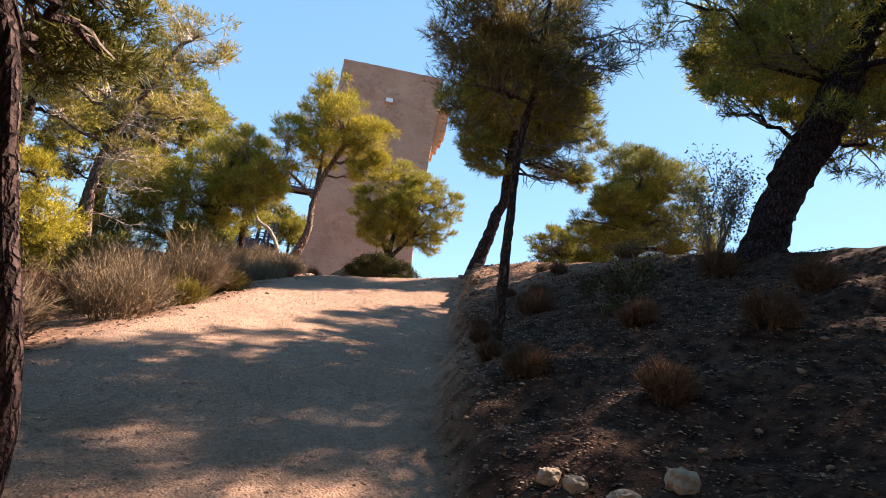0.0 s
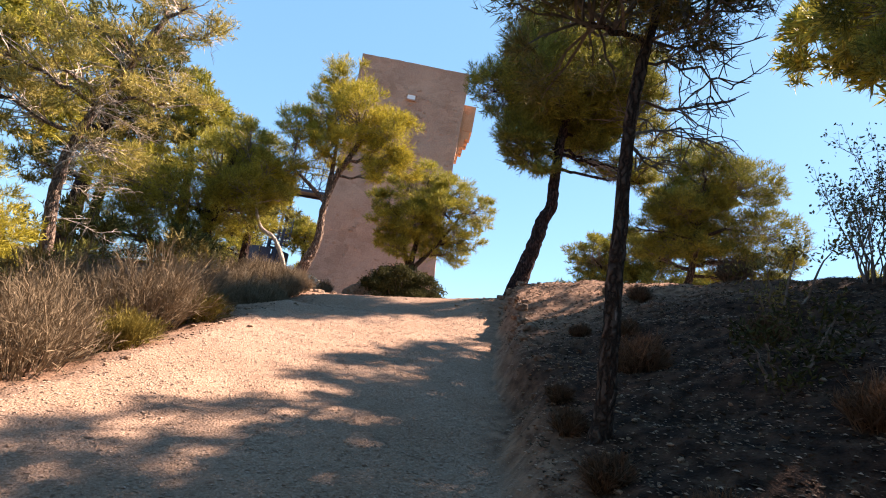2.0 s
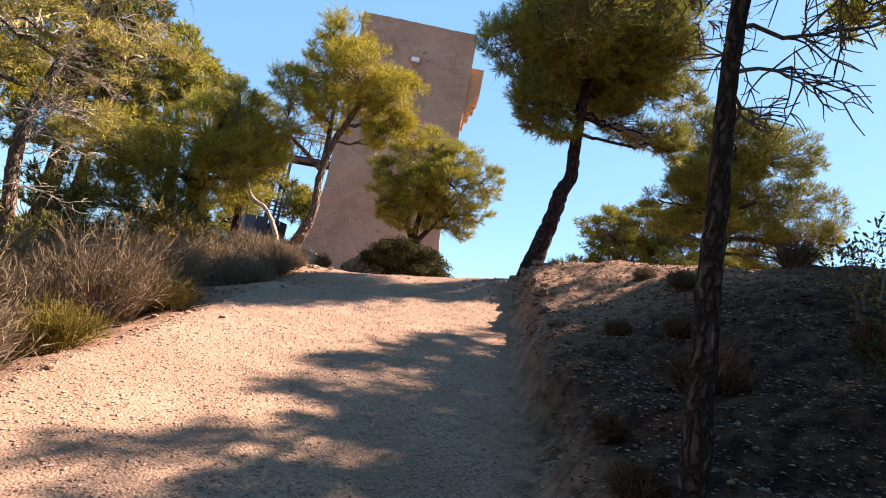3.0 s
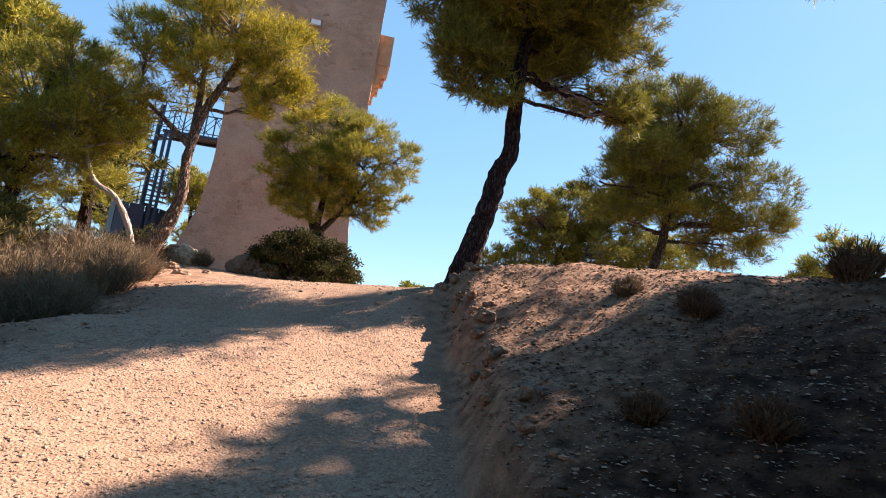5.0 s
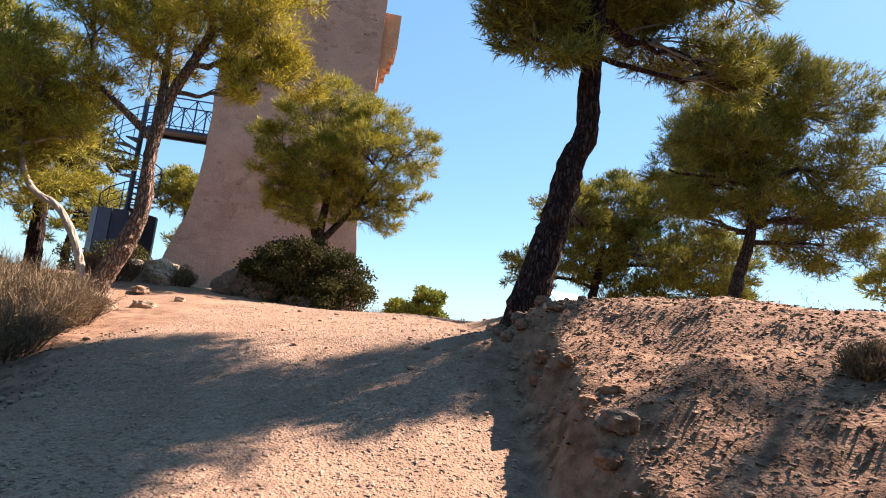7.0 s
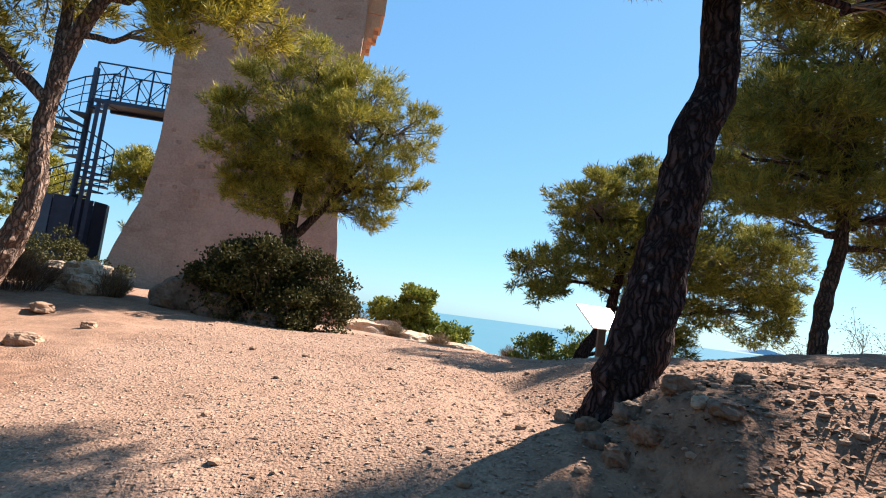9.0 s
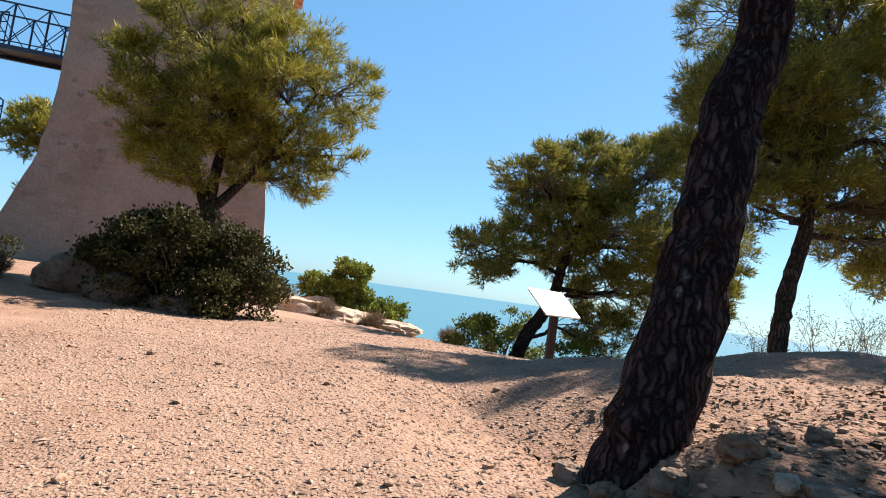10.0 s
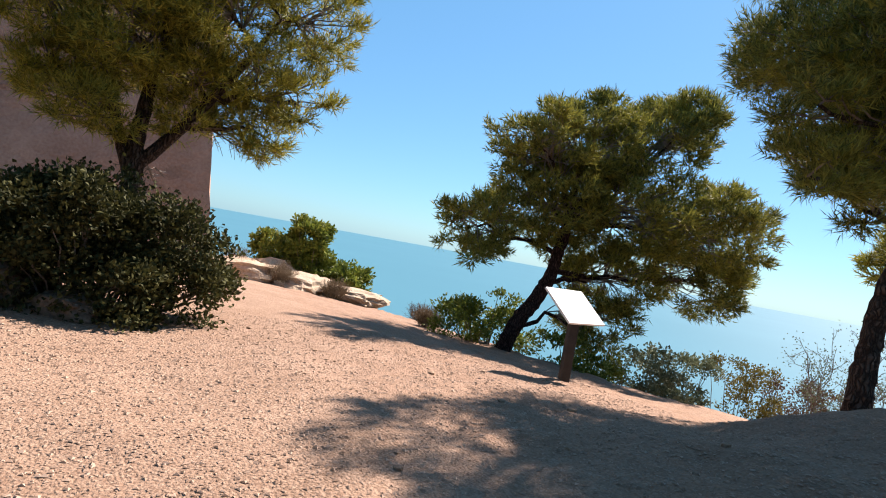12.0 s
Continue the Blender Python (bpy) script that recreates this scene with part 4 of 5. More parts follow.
for ux, uy, ur, um, ul in ((-5.8, 9.5, 0.7, NEEDLES_BROWN, "olive undergrowth between the pines"), (-6.5, 11.3, 0.8, NEEDLES_DARK, "dark green undergrowth between the pines"), (-5.9, 13.3, 0.7, NEEDLES_BROWN, "olive undergrowth between the pines"),
                           (-7.2, 8.2, 0.8, NEEDLES_GOLD, "yellow-green undergrowth between the pines"), (-8.3, 13.6, 0.9, NEEDLES_DARK, "dark green undergrowth between the pines"), (-5.6, 7.6, 0.6, NEEDLES_DARK, "dark green undergrowth between the pines"), (-6.6, 14.8, 0.8, NEEDLES_DARK, "dark green undergrowth between the pines"), (-5.3, 5.6, 0.6, NEEDLES_BROWN, "olive undergrowth between the pines")):
    uz = on_ground(ux, uy)
    bush([(ux, uy, uz + 0.5 * ur, ur), (ux - 0.7 * ur, uy + 0.3 * ur, uz + 0.7 * ur, 0.8 * ur), (ux + 0.6 * ur, uy + 0.4 * ur, uz + 0.4 * ur, 0.75 * ur), (ux + 0.1, uy - 0.2, uz + 1.1 * ur, 0.7 * ur)], ul, um, kind="needle", puffs=11, tufts=14, length=0.12, width=0.026, group="undergrowth in the scrub")
for sx, sy, sr, sh, sm, sl in [
        (-3.6, 6.6, 0.7, 0.75, DRY, "grey-beige dry broom beside the track"), (-4.3, 7.6, 0.8, 0.95, DRY, "tall grey-beige dry broom by the track"),
        (-3.7, 8.4, 0.65, 1.05, DRY, "tall grey-beige dry broom by the track"), (-4.9, 8.9, 0.8, 1.05, DRY, "tall grey-beige dry broom"),
        (-3.9, 9.6, 0.6, 0.85, DRY, "grey-beige dry broom beside the track"), (-5.2, 7.0, 0.8, 0.9, DRY_RED, "reddish dry scrub under the pines"),
        (-4.2, 5.4, 0.7, 0.8, DRY, "grey-beige dry broom beside the track"), (-3.6, 4.6, 0.5, 0.6, DRY_RED, "reddish dry scrub under the pines"),
        (-4.6, 10.8, 0.7, 0.9, DRY, "tall grey-beige dry broom by the track"), (-3.7, 11.6, 0.45, 0.6, DRY, "small dry tuft beside the track"),
        (-4.5, 12.6, 0.6, 0.7, DRY, "grey-beige dry broom beside the track"), (-5.6, 12.2, 0.8, 0.9, DRY_RED, "reddish dry scrub under the pines"),
        (-3.35, 7.4, 0.35, 0.42, OCHRE, "low ochre scrub at the track's edge"), (-3.4, 8.9, 0.35, 0.42, OCHRE, "low ochre scrub at the track's edge"),
        (-3.7, 12.7, 0.45, 0.5, DRY, "small dry tuft beside the track"), (-4.4, 13.4, 0.6, 0.75, DRY, "grey-beige dry broom beside the track"), (-4.9, 13.9, 0.6, 0.8, DRY, "tall grey-beige dry broom by the track"), (-4.0, 11.9, 0.5, 0.7, DRY, "grey-beige dry broom beside the track"), (-4.9, 12.6, 0.6, 0.85, DRY, "tall grey-beige dry broom by the track"), (-4.5, 14.6, 0.5, 0.6, DRY, "small dry tuft beside the track"), (-5.4, 15.2, 0.6, 0.7, DRY_RED, "reddish dry scrub under the pines"), (-3.9, 13.9, 0.45, 0.6, DRY, "grey-beige dry broom beside the track"), (-4.35, 14.2, 0.5, 0.65, DRY, "grey-beige dry broom beside the track"), (-3.9, 13.4, 0.5, 0.55, DRY, "small dry tuft beside the track"), (-6.2, 9.6, 0.9, 0.9, DRY_RED, "reddish dry scrub under the pines"),
        (-5.2, 14.4, 0.7, 0.7, DRY, "grey-beige dry broom beside the track"), (-6.3, 14.0, 0.8, 0.9, OCHRE, "ochre scrub under the pines"),
        (-4.6, 18.9, 0.35, 0.4, DRY, "small dry tuft by the tower rocks"), (-5.6, 18.4, 0.7, 0.6, DRY_RED, "reddish dry scrub under the pines"),
        (-0.1, 27.6, 0.45, 0.7, DRY, "dry rounded tuft among the pale rocks"), (1.3, 27.4, 0.4, 0.6, DRY, "dry rounded tuft among the pale rocks"),
        (-1.1, 28.2, 0.4, 0.8, DRY_RED, "reddish dry tuft among the pale rocks"), (3.3, 26.0, 0.5, 0.7, DRY_RED, "reddish dry tuft on the rim"),
        (2.6, 23.6, 0.35, 0.45, DRY, "dry rounded tuft on the rim"), 
        (1.6, 9.4, 0.16, 0.2, DRY_RED, "dark wiry tuft on the bank"), (0.95, 6.9, 0.25, 0.35, DRY_RED, "wiry dry tuft on the bank"),
        (1.3, 3.6, 0.2, 0.25, DRY_RED, "wiry dry tuft on the bank"), (2.2, 4.2, 0.22, 0.3, DRY_RED, "wiry dry tuft on the bank"), (1.1, 7.9, 0.12, 0.14, DRY_RED, "small dry tuft at the bank's crest"),
        (2.9, 6.6, 0.25, 0.35, DRY_RED, "dark wiry tuft on the bank"), (1.9, 6.9, 0.16, 0.2, DRY_RED, "dark wiry tuft on the bank"), (0.75, 8.3, 0.1, 0.12, DRY_RED, "small dry tuft at the bank's crest"),
        (1.5, 10.4, 0.15, 0.16, DRY, "small dry tuft at the bank's crest"), (2.6, 9.2, 0.22, 0.3, DRY_RED, "dark wiry tuft on the bank"), (1.6, 5.2, 0.2, 0.26, DRY_RED, "wiry dry tuft on the bank"), (3.0, 5.0, 0.22, 0.3, DRY_RED, "dark wiry tuft on the bank"),
        (0.6, 4.5, 0.18, 0.24, DRY_RED, "wiry dry tuft on the bank"), (0.38, 5.2, 0.12, 0.17, DRY_RED, "brown weedy tuft at the bank's foot"), (0.3, 5.9, 0.1, 0.14, DRY_RED, "brown weedy tuft at the bank's foot"),
        (0.33, 6.5, 0.08, 0.11, DRY_RED, "brown weedy tuft at the bank's foot")]:
    dry_shrub(sx, sy, sr, sh, sl, sm, stems=int(60 + 190 * sr))


# ---- rocks ----
def rock(x, y, sx, sy, sz, label, mat=None, sink=0.3, turn=0.0, group="", name="rock", seed=1):
    """A weathered block: a rounded box worn by noise, bedded in the ground."""
    bm = bmesh.new()
    bmesh.ops.create_cube(bm, size=1.0)
    bmesh.ops.subdivide_edges(bm, edges=bm.edges, cuts=7, use_grid_fill=True)
    for v in bm.verts:
        c = v.co.copy()
        d = c.lerp(c.normalized() * 0.60, 0.68)
        q = c * 2.3 + Vector((seed * 3.7, seed, 0))
        d *= 1 + 0.28 * noise.noise(q) + 0.12 * noise.noise(q * 2.9) + 0.05 * noise.noise(q * 7)
        v.co = Vector((d.x * sx, d.y * sy, d.z * sz))
    me = bpy.data.meshes.new(name)
    bm.to_mesh(me)
    bm.free()
    me.materials.append(mat or ROCK)
    ob = new(name, me)
    ob.location, ob.rotation_euler = (x, y, on_ground(x, y) + sz * (0.5 - sink)), (0, 0, turn)
    return tagged(ob, label, "rock", group)


for k, (rx, ry, a, b, c, rm, rl) in enumerate([
        (-3.45, 18.75, 0.9, 0.6, 0.6, ROCK_DARK, "dark rock ledge under the shrub"), (-2.95, 18.45, 0.8, 0.5, 0.45, ROCK_DARK, "dark rock ledge under the shrub"),
        (-2.35, 18.1, 0.5, 0.32, 0.22, ROCK_DARK, "low grey rock at the shrub's foot"),
        (-4.2, 15.0, 0.4, 0.32, 0.25, PEBBLE, "pale limestone block under the pines"), (-4.6, 15.3, 0.42, 0.36, 0.36, ROCK, "pale limestone block under the pines"), (-3.8, 15.4, 0.25, 0.2, 0.13, PEBBLE, "pale limestone block under the pines"),
        (-5.15, 19.4, 0.75, 0.5, 0.55, ROCK, "pale limestone block near the tower"), (-5.6, 19.6, 0.6, 0.5, 0.5, ROCK, "pale limestone block near the tower"),
        (-4.9, 18.9, 0.45, 0.4, 0.35, ROCK, "pale limestone block near the tower"), (-4.5, 17.0, 0.24, 0.2, 0.12, PEBBLE, "flat pale stone on the gravel"),
        (-5.2, 17.1, 0.27, 0.22, 0.15, PEBBLE, "flat pale stone on the gravel"), (-3.64, 16.2, 0.15, 0.12, 0.09, PEBBLE, "small pale stone on the gravel"),
        (-0.95, 28.1, 1.7, 1.5, 0.62, ROCK, "sunlit cream rock on the rim"), (0.5, 28.2, 1.9, 1.3, 0.55, ROCK, "sunlit cream rock on the rim"),
        (1.8, 28.0, 1.7, 1.3, 0.45, ROCK, "sunlit cream rock on the rim"), (2.9, 27.6, 1.5, 1.1, 0.38, ROCK, "sunlit cream rock on the rim"),
        (-0.3, 29.3, 1.3, 1.2, 0.8, ROCK, "sunlit cream rock on the rim"), (-5.0, 11.2, 0.8, 0.6, 0.6, ROCK, "pale limestone boulder in the scrub"),
        (-6.6, 9.4, 0.6, 0.5, 0.5, ROCK, "pale limestone boulder in the scrub"), (0.72, 12.35, 0.07, 0.06, 0.05, ROCK_DARK, "stone at the leaning pine's foot"),
        (0.4, 12.15, 0.08, 0.06, 0.05, ROCK, "stone at the leaning pine's foot"), (0.85, 12.65, 0.07, 0.06, 0.045, ROCK_DARK, "stone at the leaning pine's foot"),
        (0.25, 12.44, 0.12, 0.10, 0.09, ROCK_DARK, "stone at the leaning pine's foot"), (0.24, 12.25, 0.13, 0.10, 0.08, EARTH_CLOD, "stone at the leaning pine's foot"),
        (0.40, 12.33, 0.12, 0.09, 0.08, EARTH_CLOD, "stone at the leaning pine's foot"), (0.42, 12.02, 0.16, 0.11, 0.06, ROCK_DARK, "flat dark stone at the leaning pine's foot"),
        (0.1, 12.42, 0.10, 0.08, 0.07, ROCK_DARK, "stone at the leaning pine's foot"), (0.14, 12.62, 0.11, 0.09, 0.08, EARTH_CLOD, "stone at the leaning pine's foot"), (0.12, 12.85, 0.12, 0.1, 0.08, ROCK_DARK, "stone at the leaning pine's foot"),
        (0.3, 9.75, 0.14, 0.18, 0.11, ROCK_DARK, "earthy rock in the cut bank"), (0.33, 10.5, 0.13, 0.16, 0.1, ROCK_DARK, "earthy rock in the cut bank"),
        (0.3, 8.7, 0.12, 0.16, 0.1, ROCK_DARK, "earthy rock in the cut bank"), (0.56, 3.0, 0.1, 0.09, 0.075, ROCK, "rounded stone low on the bank"),
        (0.66, 2.9, 0.09, 0.085, 0.07, ROCK, "rounded stone low on the bank"), (0.85, 2.75, 0.14, 0.12, 0.1, ROCK, "rounded stone low on the bank"),
        (1.1, 2.8, 0.13, 0.12, 0.1, ROCK, "rounded stone low on the bank")]):
    rock(rx, ry, a, b, c, rl, rm, turn=k * 1.3, seed=k + 1)


# clods and stones standing out of the cut bank
for k in range(18):
    cy = 7.2 + 4.9 * k / 17 + 0.2 * math.sin(k * 2.3)
    cx = 0.16 + 0.14 * abs(math.sin(k * 1.7)) + 0.10 * math.sin(cy * 1.9)
    w = 0.07 + 0.10 * abs(math.sin(k * 3.1)) ** 2
    rock(cx, cy, w, w * 1.3, w * 0.8, "crumbling lump of red earth in the cut bank", EARTH_CLOD, 0.6, k * 0.9, "clods in the cut bank", "clod", 40 + k)


# ---- the watchtower ----
def tower():
    thing = tagged(new("watchtower"), "square brown-rendered stone watchtower with a battered base", "tower")
    cx, y0, deep = -4.59, 26.4, 5.0
    thing.location, thing.rotation_euler = (cx, y0, 3.6), (0, 0, radians(5))
    zs = np.concatenate([np.linspace(3.2, 7.6, 16), np.linspace(8.0, 15.45, 22)])
    half = np.interp(zs, [3.2, 4.2, 5.4, 6.2, 7.0, 8.0, 15.5], [3.50, 3.14, 2.82, 2.62, 2.50, 2.46, 2.46])
    b = Build()
    n = 22
    rows = []
    for z, h in zip(zs, half):
        run = []
        out = h - 2.46
        for s in range(4):
            for k in range(n):
                u = k / n * 2 - 1
                p = [(u, -1), (1, u), (-u, 1), (-1, -u)][s]
                x, y = p[0] * (h if p[0] < 0 else 2.46 + 0.5 * (h - 2.46)), deep / 2 + p[1] * (deep / 2 + out)
                j = 0.035 * noise.noise(Vector((x * 1.1, y * 1.1, z * 1.1))) + 0.022 * noise.noise(Vector((x * 4, y * 4, z * 5)))
                chip = 0.10 * max(0, noise.noise(Vector((x * 0.9 + 7, y * 0.9, z * 1.3))) - 0.25) if abs(u) > 0.93 else 0
                run.append((x + p[0] * j - p[0] * chip, y + p[1] * j - p[1] * chip, z - 3.6 + (0.05 * noise.noise(Vector((x * 2, y * 2, 1))) if z > 15 else 0)))
        rows += run
    m = 4 * n
    faces = [(i * m + j, i * m + (j + 1) % m, (i + 1) * m + (j + 1) % m, (i + 1) * m + j) for i in range(len(zs) - 1) for j in range(m)]
    faces.append(tuple(range((len(zs) - 1) * m, len(zs) * m)))
    b.add(rows, faces)
    part("wall", b, MASONRY, thing)
    # the machicolation box on the sunlit side, on stepped corbels
    c = Build()
    c.box((2.44, 0.3, 9.3), (3.0, 1.7, 10.5))
    box_work = part("machicolation", c, ORANGE_STONE, thing, "projecting orange stone box on corbels")
    for yy in (0.32, 0.88, 1.42):
        c = Build()
        for k in range(3):
            c.box((2.40, yy + 0.004 * k, 8.15 + 0.385 * k), (2.58 + 0.16 * k, yy + 0.26, 8.535 + 0.383 * k))
        part("corbel", c, ORANGE_STONE, box_work)
    # the little opening high in the face: a white block paints its light; with its sill and jambs
    w = Build()
    w.box((-0.1, -0.075, 10.10), (0.24, -0.02, 10.30))
    opening = part("window", w, SIGN_FACE, thing, "small opening high in the wall, its sky light a pale block")
    fr = Build()
    fr.box((-0.15, -0.10, 10.04), (0.29, 0.0, 10.095))
    fr.box((-0.15, -0.10, 10.305), (0.29, 0.0, 10.36))
    part("window_surround", fr, MASONRY, opening)
    # loose stones proud of the render
    stone = None
    for k in range(130):
        sx, sz = RNG.uniform(-2.2, 2.2), RNG.uniform(2.5, 11.0)
        if stone is None:
            s = Build()
            s.add([(-.5, 0, -.5), (.5, 0, -.5), (.5, 0, .5), (-.5, 0, .5), (-.36, -1, -.34), (.38, -1, -.36), (.34, -1, .36), (-.38, -1, .33)],
                  [(4, 5, 6, 7), (0, 1, 5, 4), (1, 2, 6, 5), (2, 3, 7, 6), (3, 0, 4, 7)])
            stone = s.mesh("stone", MASONRY)
        o = new("stone", stone)
        o.parent = thing
        face = -(float(np.interp(sz + 3.6, zs, half)) - 2.46)
        o.location, o.scale = (sx, face + 0.03, sz), (RNG.uniform(0.10, 0.24), 0.042, RNG.uniform(0.07, 0.13))
    return thing


tower()


# ---- the steel stair and gangway ----
def stair():
    thing = tagged(new("spiral_stair"), "dark blue steel spiral stair with a gangway to the tower", "staircase")
    ax, ay, top = -9.75, 27.9, 9.0
    g = on_ground(ax, ay)
    thing.location = (ax, ay, g)

    def bar(name, pts, r, sides=6):
        b = Build()
        b.tube(np.asarray(pts, float) - (ax, ay, g), [r] * len(pts), sides)
        return part(name, b, STEEL, thing)

    bar("newel_post", [(ax, ay, g - 0.1), (ax, ay, top + 1.15)], 0.085, 10)
    steps = 24
    rise = (top - g) / steps
    outer_lo, outer_hi = [], []
    for k in range(1, steps + 1):
        a = radians(-20 + k * 30 - steps * 30)
        z = rise * k
        b = Build()
        a0, a1 = a - radians(16), a + radians(16)
        vs = [(0.07 * math.cos(a0), 0.07 * math.sin(a0)), (0.85 * math.cos(a0), 0.85 * math.sin(a0)), (0.85 * math.cos(a1), 0.85 * math.sin(a1)), (0.07 * math.cos(a1), 0.07 * math.sin(a1))]
        b.add([(x, y, z - 0.045) for x, y in vs] + [(x, y, z) for x, y in vs], [(3, 2, 1, 0), (4, 5, 6, 7), (0, 1, 5, 4), (1, 2, 6, 5), (2, 3, 7, 6), (3, 0, 4, 7)])
        part("tread", b, STEEL, thing)
        ox, oy = ax + 0.85 * math.cos(a), ay + 0.85 * math.sin(a)
        bar("baluster", [(ox, oy, g + z), (ox, oy, g + z + 1.0)], 0.014, 5)
        outer_hi.append((ox, oy, g + z + 1.0))
        outer_lo.append((ox, oy, g + z + 0.5))
    bar("handrail", outer_hi, 0.022)
    bar("rail", outer_lo, 0.014)
    bar("rail", [(x, y, z - 0.25) for x, y, z in outer_lo], 0.014)
    bar("rail", [(x, y, z + 0.25) for x, y, z in outer_lo], 0.014)
    # gangway
    b = Build()
    for yy in (27.0, 28.0):
        b.box((-9.2 - ax, yy - 0.06 - ay, top - 0.11 - g), (-7.0 - ax, yy + 0.06 - ay, top - g))
    b.box((-9.2 - ax, 27.06 - ay, top - 0.03 - g), (-7.0 - ax, 27.94 - ay, top + 0.01 - g))
    part("gangway_deck", b, STEEL, thing)
    for yy in (27.0, 28.0):
        bar("handrail", [(-9.3, yy, top + 1.05), (-7.0, yy, top + 1.05)], 0.024)
        bar("rail", [(-9.3, yy, top + 0.1), (-7.0, yy, top + 0.1)], 0.016)
        for xx in (-9.3, -8.55, -7.8, -7.05):
            bar("post", [(xx, yy, top), (xx, yy, top + 1.05)], 0.026)
        for xx in (-9.3, -8.55, -7.8):
            bar("brace", [(xx, yy, top + 0.1), (xx + 0.75, yy, top + 1.05)], 0.013)
            bar("brace", [(xx, yy, top + 1.05), (xx + 0.75, yy, top + 0.1)], 0.013)
    for xx, yy in ((-8.9, 27.0), (-9.1, 27.0)):
        z0 = on_ground(xx, yy)
        bar("column", [(xx, yy, z0 - 0.1), (xx, yy, top - 0.02)], 0.075, 4)
    # sheet-metal enclosure round the foot of the stair
    for k in range(12):
        e = Build()
        a0, a1 = radians(k * 30 + 1), radians(k * 30 + 29)
        p = [(0.98 * math.cos(a), 0.98 * math.sin(a)) for a in (a0, a1)]
        q = [(0.95 * math.cos(a), 0.95 * math.sin(a)) for a in (a0, a1)]
        h0, h1 = -0.05, 2.2
        e.add([(*p[0], h0), (*p[1], h0), (*p[1], h1), (*p[0], h1), (*q[0], h0), (*q[1], h0), (*q[1], h1), (*q[0], h1)],
              [(0, 1, 2, 3), (5, 4, 7, 6), (3, 2, 6, 7), (0, 4, 5, 1), (0, 3, 7, 4), (1, 5, 6, 2)])
        part("screen_panel", e, STEEL, thing)
    return thing


stair()


# ---- the information board ----
def info_board():
    x, y = 2.56, 18.4
    z = on_ground(x, y)
    thing = tagged(new("information_board"), "sloping blank white information board on a dark post", "sign")
    thing.location = (x, y, z)
    p = Build()
    p.box((-0.055, -0.035, -0.15), (0.055, 0.035, 0.785))
    part("post", p, SIGN_POST, thing)
    s = Build()
    s.box((-0.36, -0.25, -0.012), (0.36, 0.25, 0.012))
    board = part("panel", s, SIGN_FACE, thing, "glossy pale panel")
    board.matrix_basis = pose(-0.02, 0.0, 0.845, 40, 0, 25)
    return thing


info_board()

# ---- far headland, the haze painted into its colour ----
hb = Build()
pts = [(-420, 0), (-330, 14), (-240, 26), (-150, 34), (-60, 58), (20, 96), (90, 88), (160, 60), (260, 34), (360, 16), (430, 0)]
hb.add([(x, 0, -40) for x, h in pts] + [(x, 60, -24 + h) for x, h in pts] + [(x, 160, -40) for x, h in pts],
       [(i, i + 1, i + 12, i + 11) for i in range(10)] + [(i + 11, i + 12, i + 23, i + 22) for i in range(10)])
isle = new("island", hb.mesh("island", FAR_LAND))
isle.location, isle.rotation_euler, isle.scale = (2460, 3407, 0), (0, 0, -0.54), (0.5, 0.32, 0.3)
tagged(isle, "small hazy island far out at sea", "island", kind="structure")


# ---- gravel and stones ----
def pebble_mesh(name, mat, seed):
    r = random.Random(seed)
    bm = bmesh.new()
    bmesh.ops.create_icosphere(bm, subdivisions=1, radius=0.5)
    for v in bm.verts:
        v.co *= r.uniform(0.72, 1.15)
        v.co.z *= 0.62
    me = bpy.data.meshes.new(name)
    bm.to_mesh(me)
    bm.free()
    me.materials.append(mat)
    return me


STONES = [pebble_mesh("stone", PEBBLE, k) for k in range(6)]


def scatter_stones(count, place, size, seed):
    r = random.Random(seed)
    for _ in range(count):
        x, y = place(r)
        s = size(r)
        o = new("stone", STONES[r.randrange(6)])
        o.parent = ground
        o.location, o.rotation_euler, o.scale = (x, y, on_ground(x, y) + s * 0.12), (r.uniform(-0.4, 0.4), r.uniform(-0.4, 0.4), r.uniform(0, 6.3)), (s, s * r.uniform(0.6, 1), s * r.uniform(0.6, 1.1))


scatter_stones(210, lambda r: (r.uniform(0.15, 2.6) if r.random() < 0.8 else r.uniform(0.1, 0.5), r.uniform(1.8, 12.0)), lambda r: 0.022 + 0.045 * r.random() ** 3, 3)


def stone_bed(spots, seed, label):
    """Many small loose stones as one bed: count, place and size of each spread."""
    r = random.Random(seed)
    shapes = [(np.array([v.co[:] for v in me.vertices]), np.array([f.vertices[:] for f in me.polygons])) for me in STONES]
    tri = []
    for count, place, size in spots:
        for _ in range(count):
            x, y = place(r)
            k = size(r)
            v, f = shapes[r.randrange(6)]
            a = r.uniform(0, 6.3)
            v = v * (k, k * r.uniform(0.6, 1), k * r.uniform(0.6, 1.1))
            v = np.stack([v[:, 0] * math.cos(a) - v[:, 1] * math.sin(a) + x, v[:, 0] * math.sin(a) + v[:, 1] * math.cos(a) + y, v[:, 2] + on_ground(x, y) + k * 0.1], 1)
            tri.append(v[f])
    return tagged(new("loose_stones", tris_mesh("loose_stones", np.concatenate(tri), PEBBLE)), label, "stones", kind="stuff")


def toe_line(y):
    return 0.08 + 0.12 * float(waves(y, y * 0.3, 1.4, 3))


def toe_spot(r):
    y = r.uniform(2.5, 12.2)
    return toe_line(y) + abs(r.gauss(0.1, 0.28)), y


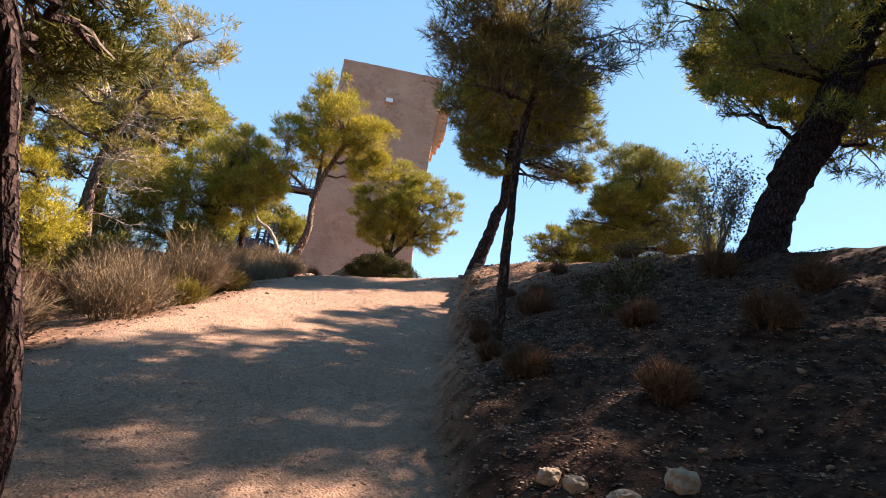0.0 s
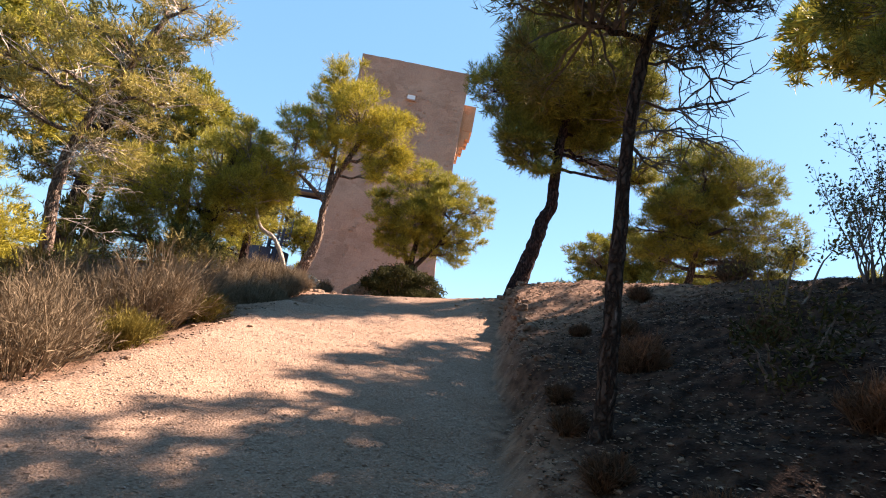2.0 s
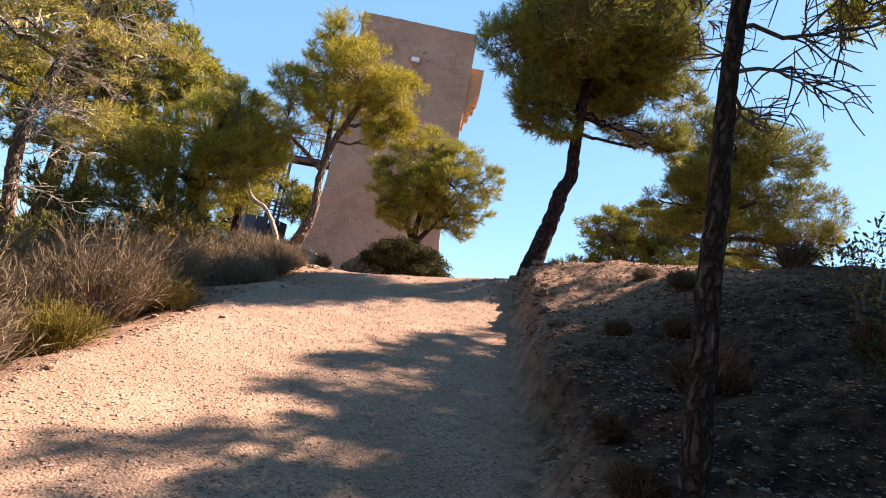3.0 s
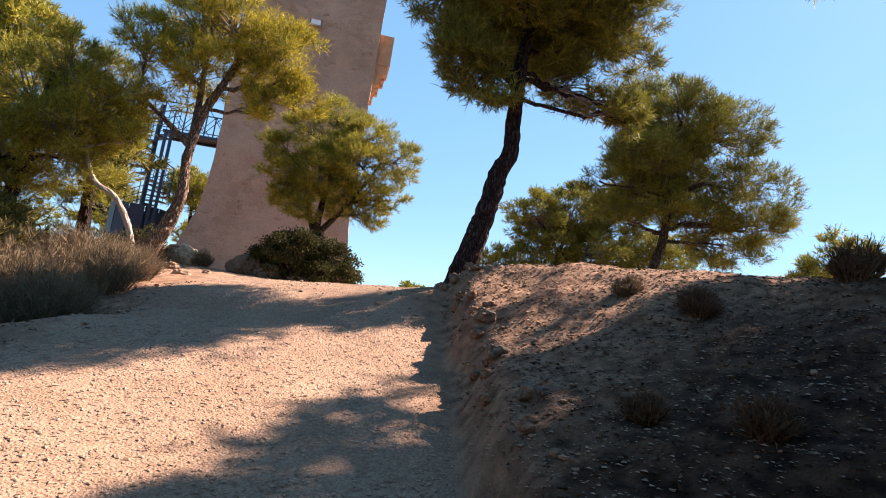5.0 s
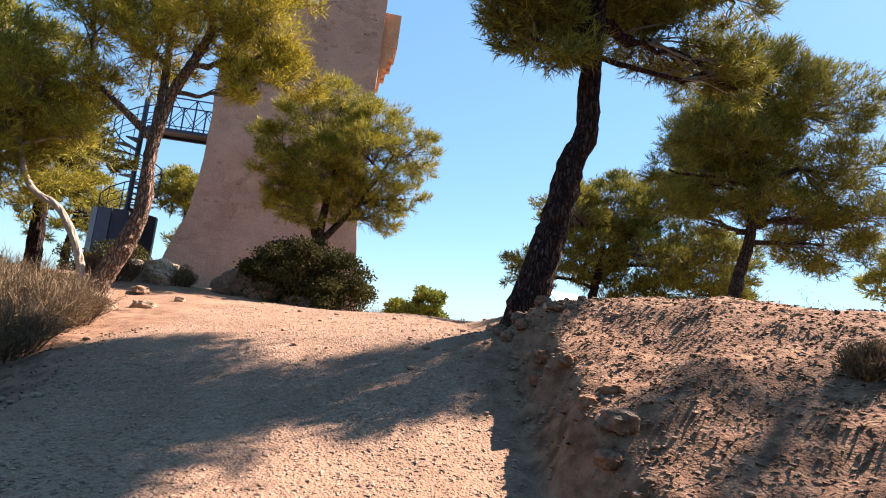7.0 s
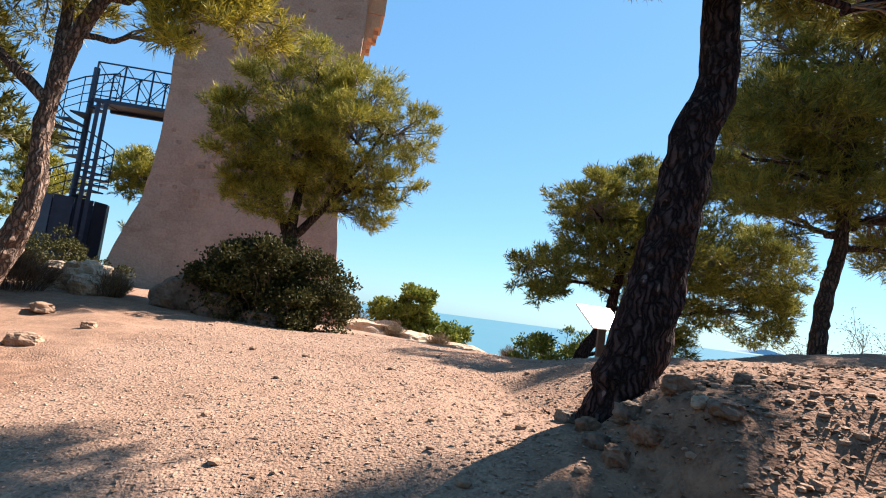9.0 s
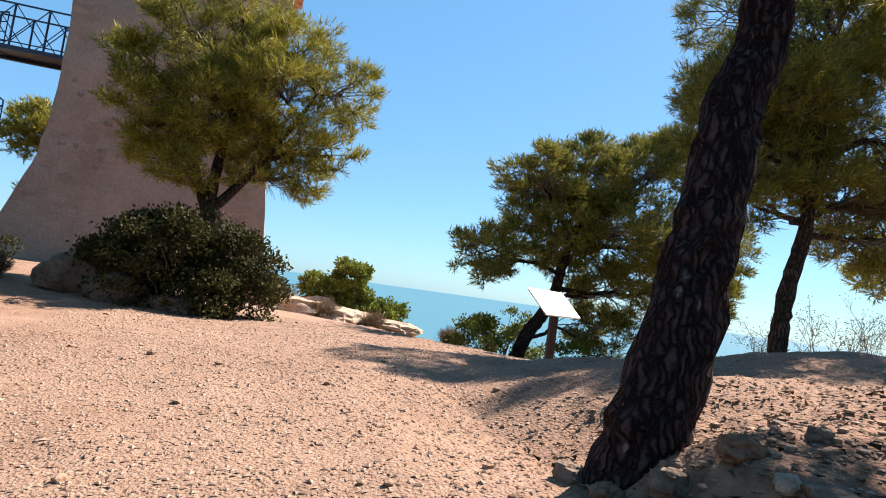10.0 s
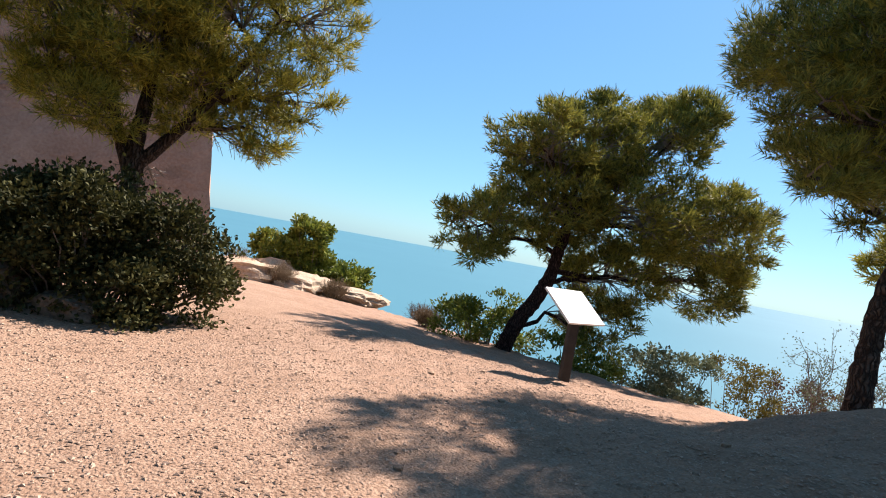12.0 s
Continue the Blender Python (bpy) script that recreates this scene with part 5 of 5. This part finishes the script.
stone_bed([(90, lambda r: (r.uniform(-2.9, 2.6), r.uniform(10.5, 18.5)), lambda r: 0.03 + 0.05 * r.random() ** 3),
           (60, lambda r: (r.uniform(-3.3, -2.7), r.uniform(2.0, 13.5)), lambda r: 0.03 + 0.06 * r.random() ** 2),
           (260, lambda r: (0.2 + r.gauss(0.3, 0.5), 12.35 + r.gauss(0, 0.4)), lambda r: 0.018 + 0.045 * r.random() ** 2.5),
           (520, toe_spot, lambda r: 0.016 + 0.04 * r.random() ** 3),
           (900, lambda r: (r.uniform(0.3, 3.4), r.uniform(2.0, 13.0)), lambda r: 0.014 + 0.03 * r.random() ** 2.5)], 6, "loose reddish stones and clods along the cut bank")


def leaf_litter(count, seed):
    """Dead needles, twigs and crumbs of earth on the bank and under the scrub."""
    r = np.random.default_rng(seed)
    x = np.concatenate([r.uniform(0.1, 4.2, count), r.uniform(-6.0, -2.95, count // 3)])
    y = r.uniform(1.6, 13.5, len(x))
    c = np.stack([x, y, height(x, y) + 0.006], 1)
    d = unit(r.standard_normal((len(x), 3)) * (1, 1, 0.12))
    w = unit(np.cross(d, r.standard_normal((len(x), 3)) * (0.3, 0.3, 1)))
    ln = r.uniform(0.012, 0.05, (len(x), 1))
    tri = np.stack([c - w * ln * 0.22, c + w * ln * 0.22, c + d * ln], 1)
    return tagged(new("leaf_litter", tris_mesh("leaf_litter", tri, LITTER)), "dead needles and crumbs on the shaded bank", "litter", kind="stuff")


LITTER = foliage("dead_litter", (0.0216, 0.014, 0.00975), (0.146, 0.103, 0.0729), 0.9, 0.1)
leaf_litter(30000, 12)


def loose_gravel(count, seed):
    """Chippings too many to count, as one sheet of small stones."""
    r = np.random.default_rng(seed)
    base = np.array([(1, 0, 0), (-0.5, 0.85, 0), (-0.5, -0.85, 0), (0.1, 0.1, 0.34), (-0.1, -0.1, -0.6)])
    tri = np.array([(0, 1, 3), (1, 2, 3), (2, 0, 3)])
    x = r.uniform(-3.1, 3.2, count)
    y = 1.5 + 18.0 * r.uniform(0, 1, count) ** 0.85
    keep = r.uniform(0, 1, count) > 0.3 * soil(x, y)
    x, y = x[keep], y[keep]
    n = len(x)
    s = (0.007 + 0.015 * r.uniform(0, 1, n) ** 3)[:, None, None]
    a = r.uniform(0, 6.28, n)
    v = base[None] * r.uniform(0.6, 1.25, (n, 5, 3)) * s
    ca, sa = np.cos(a)[:, None], np.sin(a)[:, None]
    v = np.stack([v[..., 0] * ca - v[..., 1] * sa, v[..., 0] * sa + v[..., 1] * ca, v[..., 2]], -1)
    v += np.stack([x, y, height(x, y) + 0.002], 1)[:, None]
    me = tris_mesh("gravel", v[:, tri].reshape(-1, 3, 3), GRAVEL)
    return tagged(new("gravel", me), "loose pale pink stone chippings on the track", "gravel", kind="stuff")


GRAVEL = foliage("chippings", (0.194, 0.126, 0.09), (0.418, 0.302, 0.234), 0.95, 0.0)
loose_gravel(95000, 9)
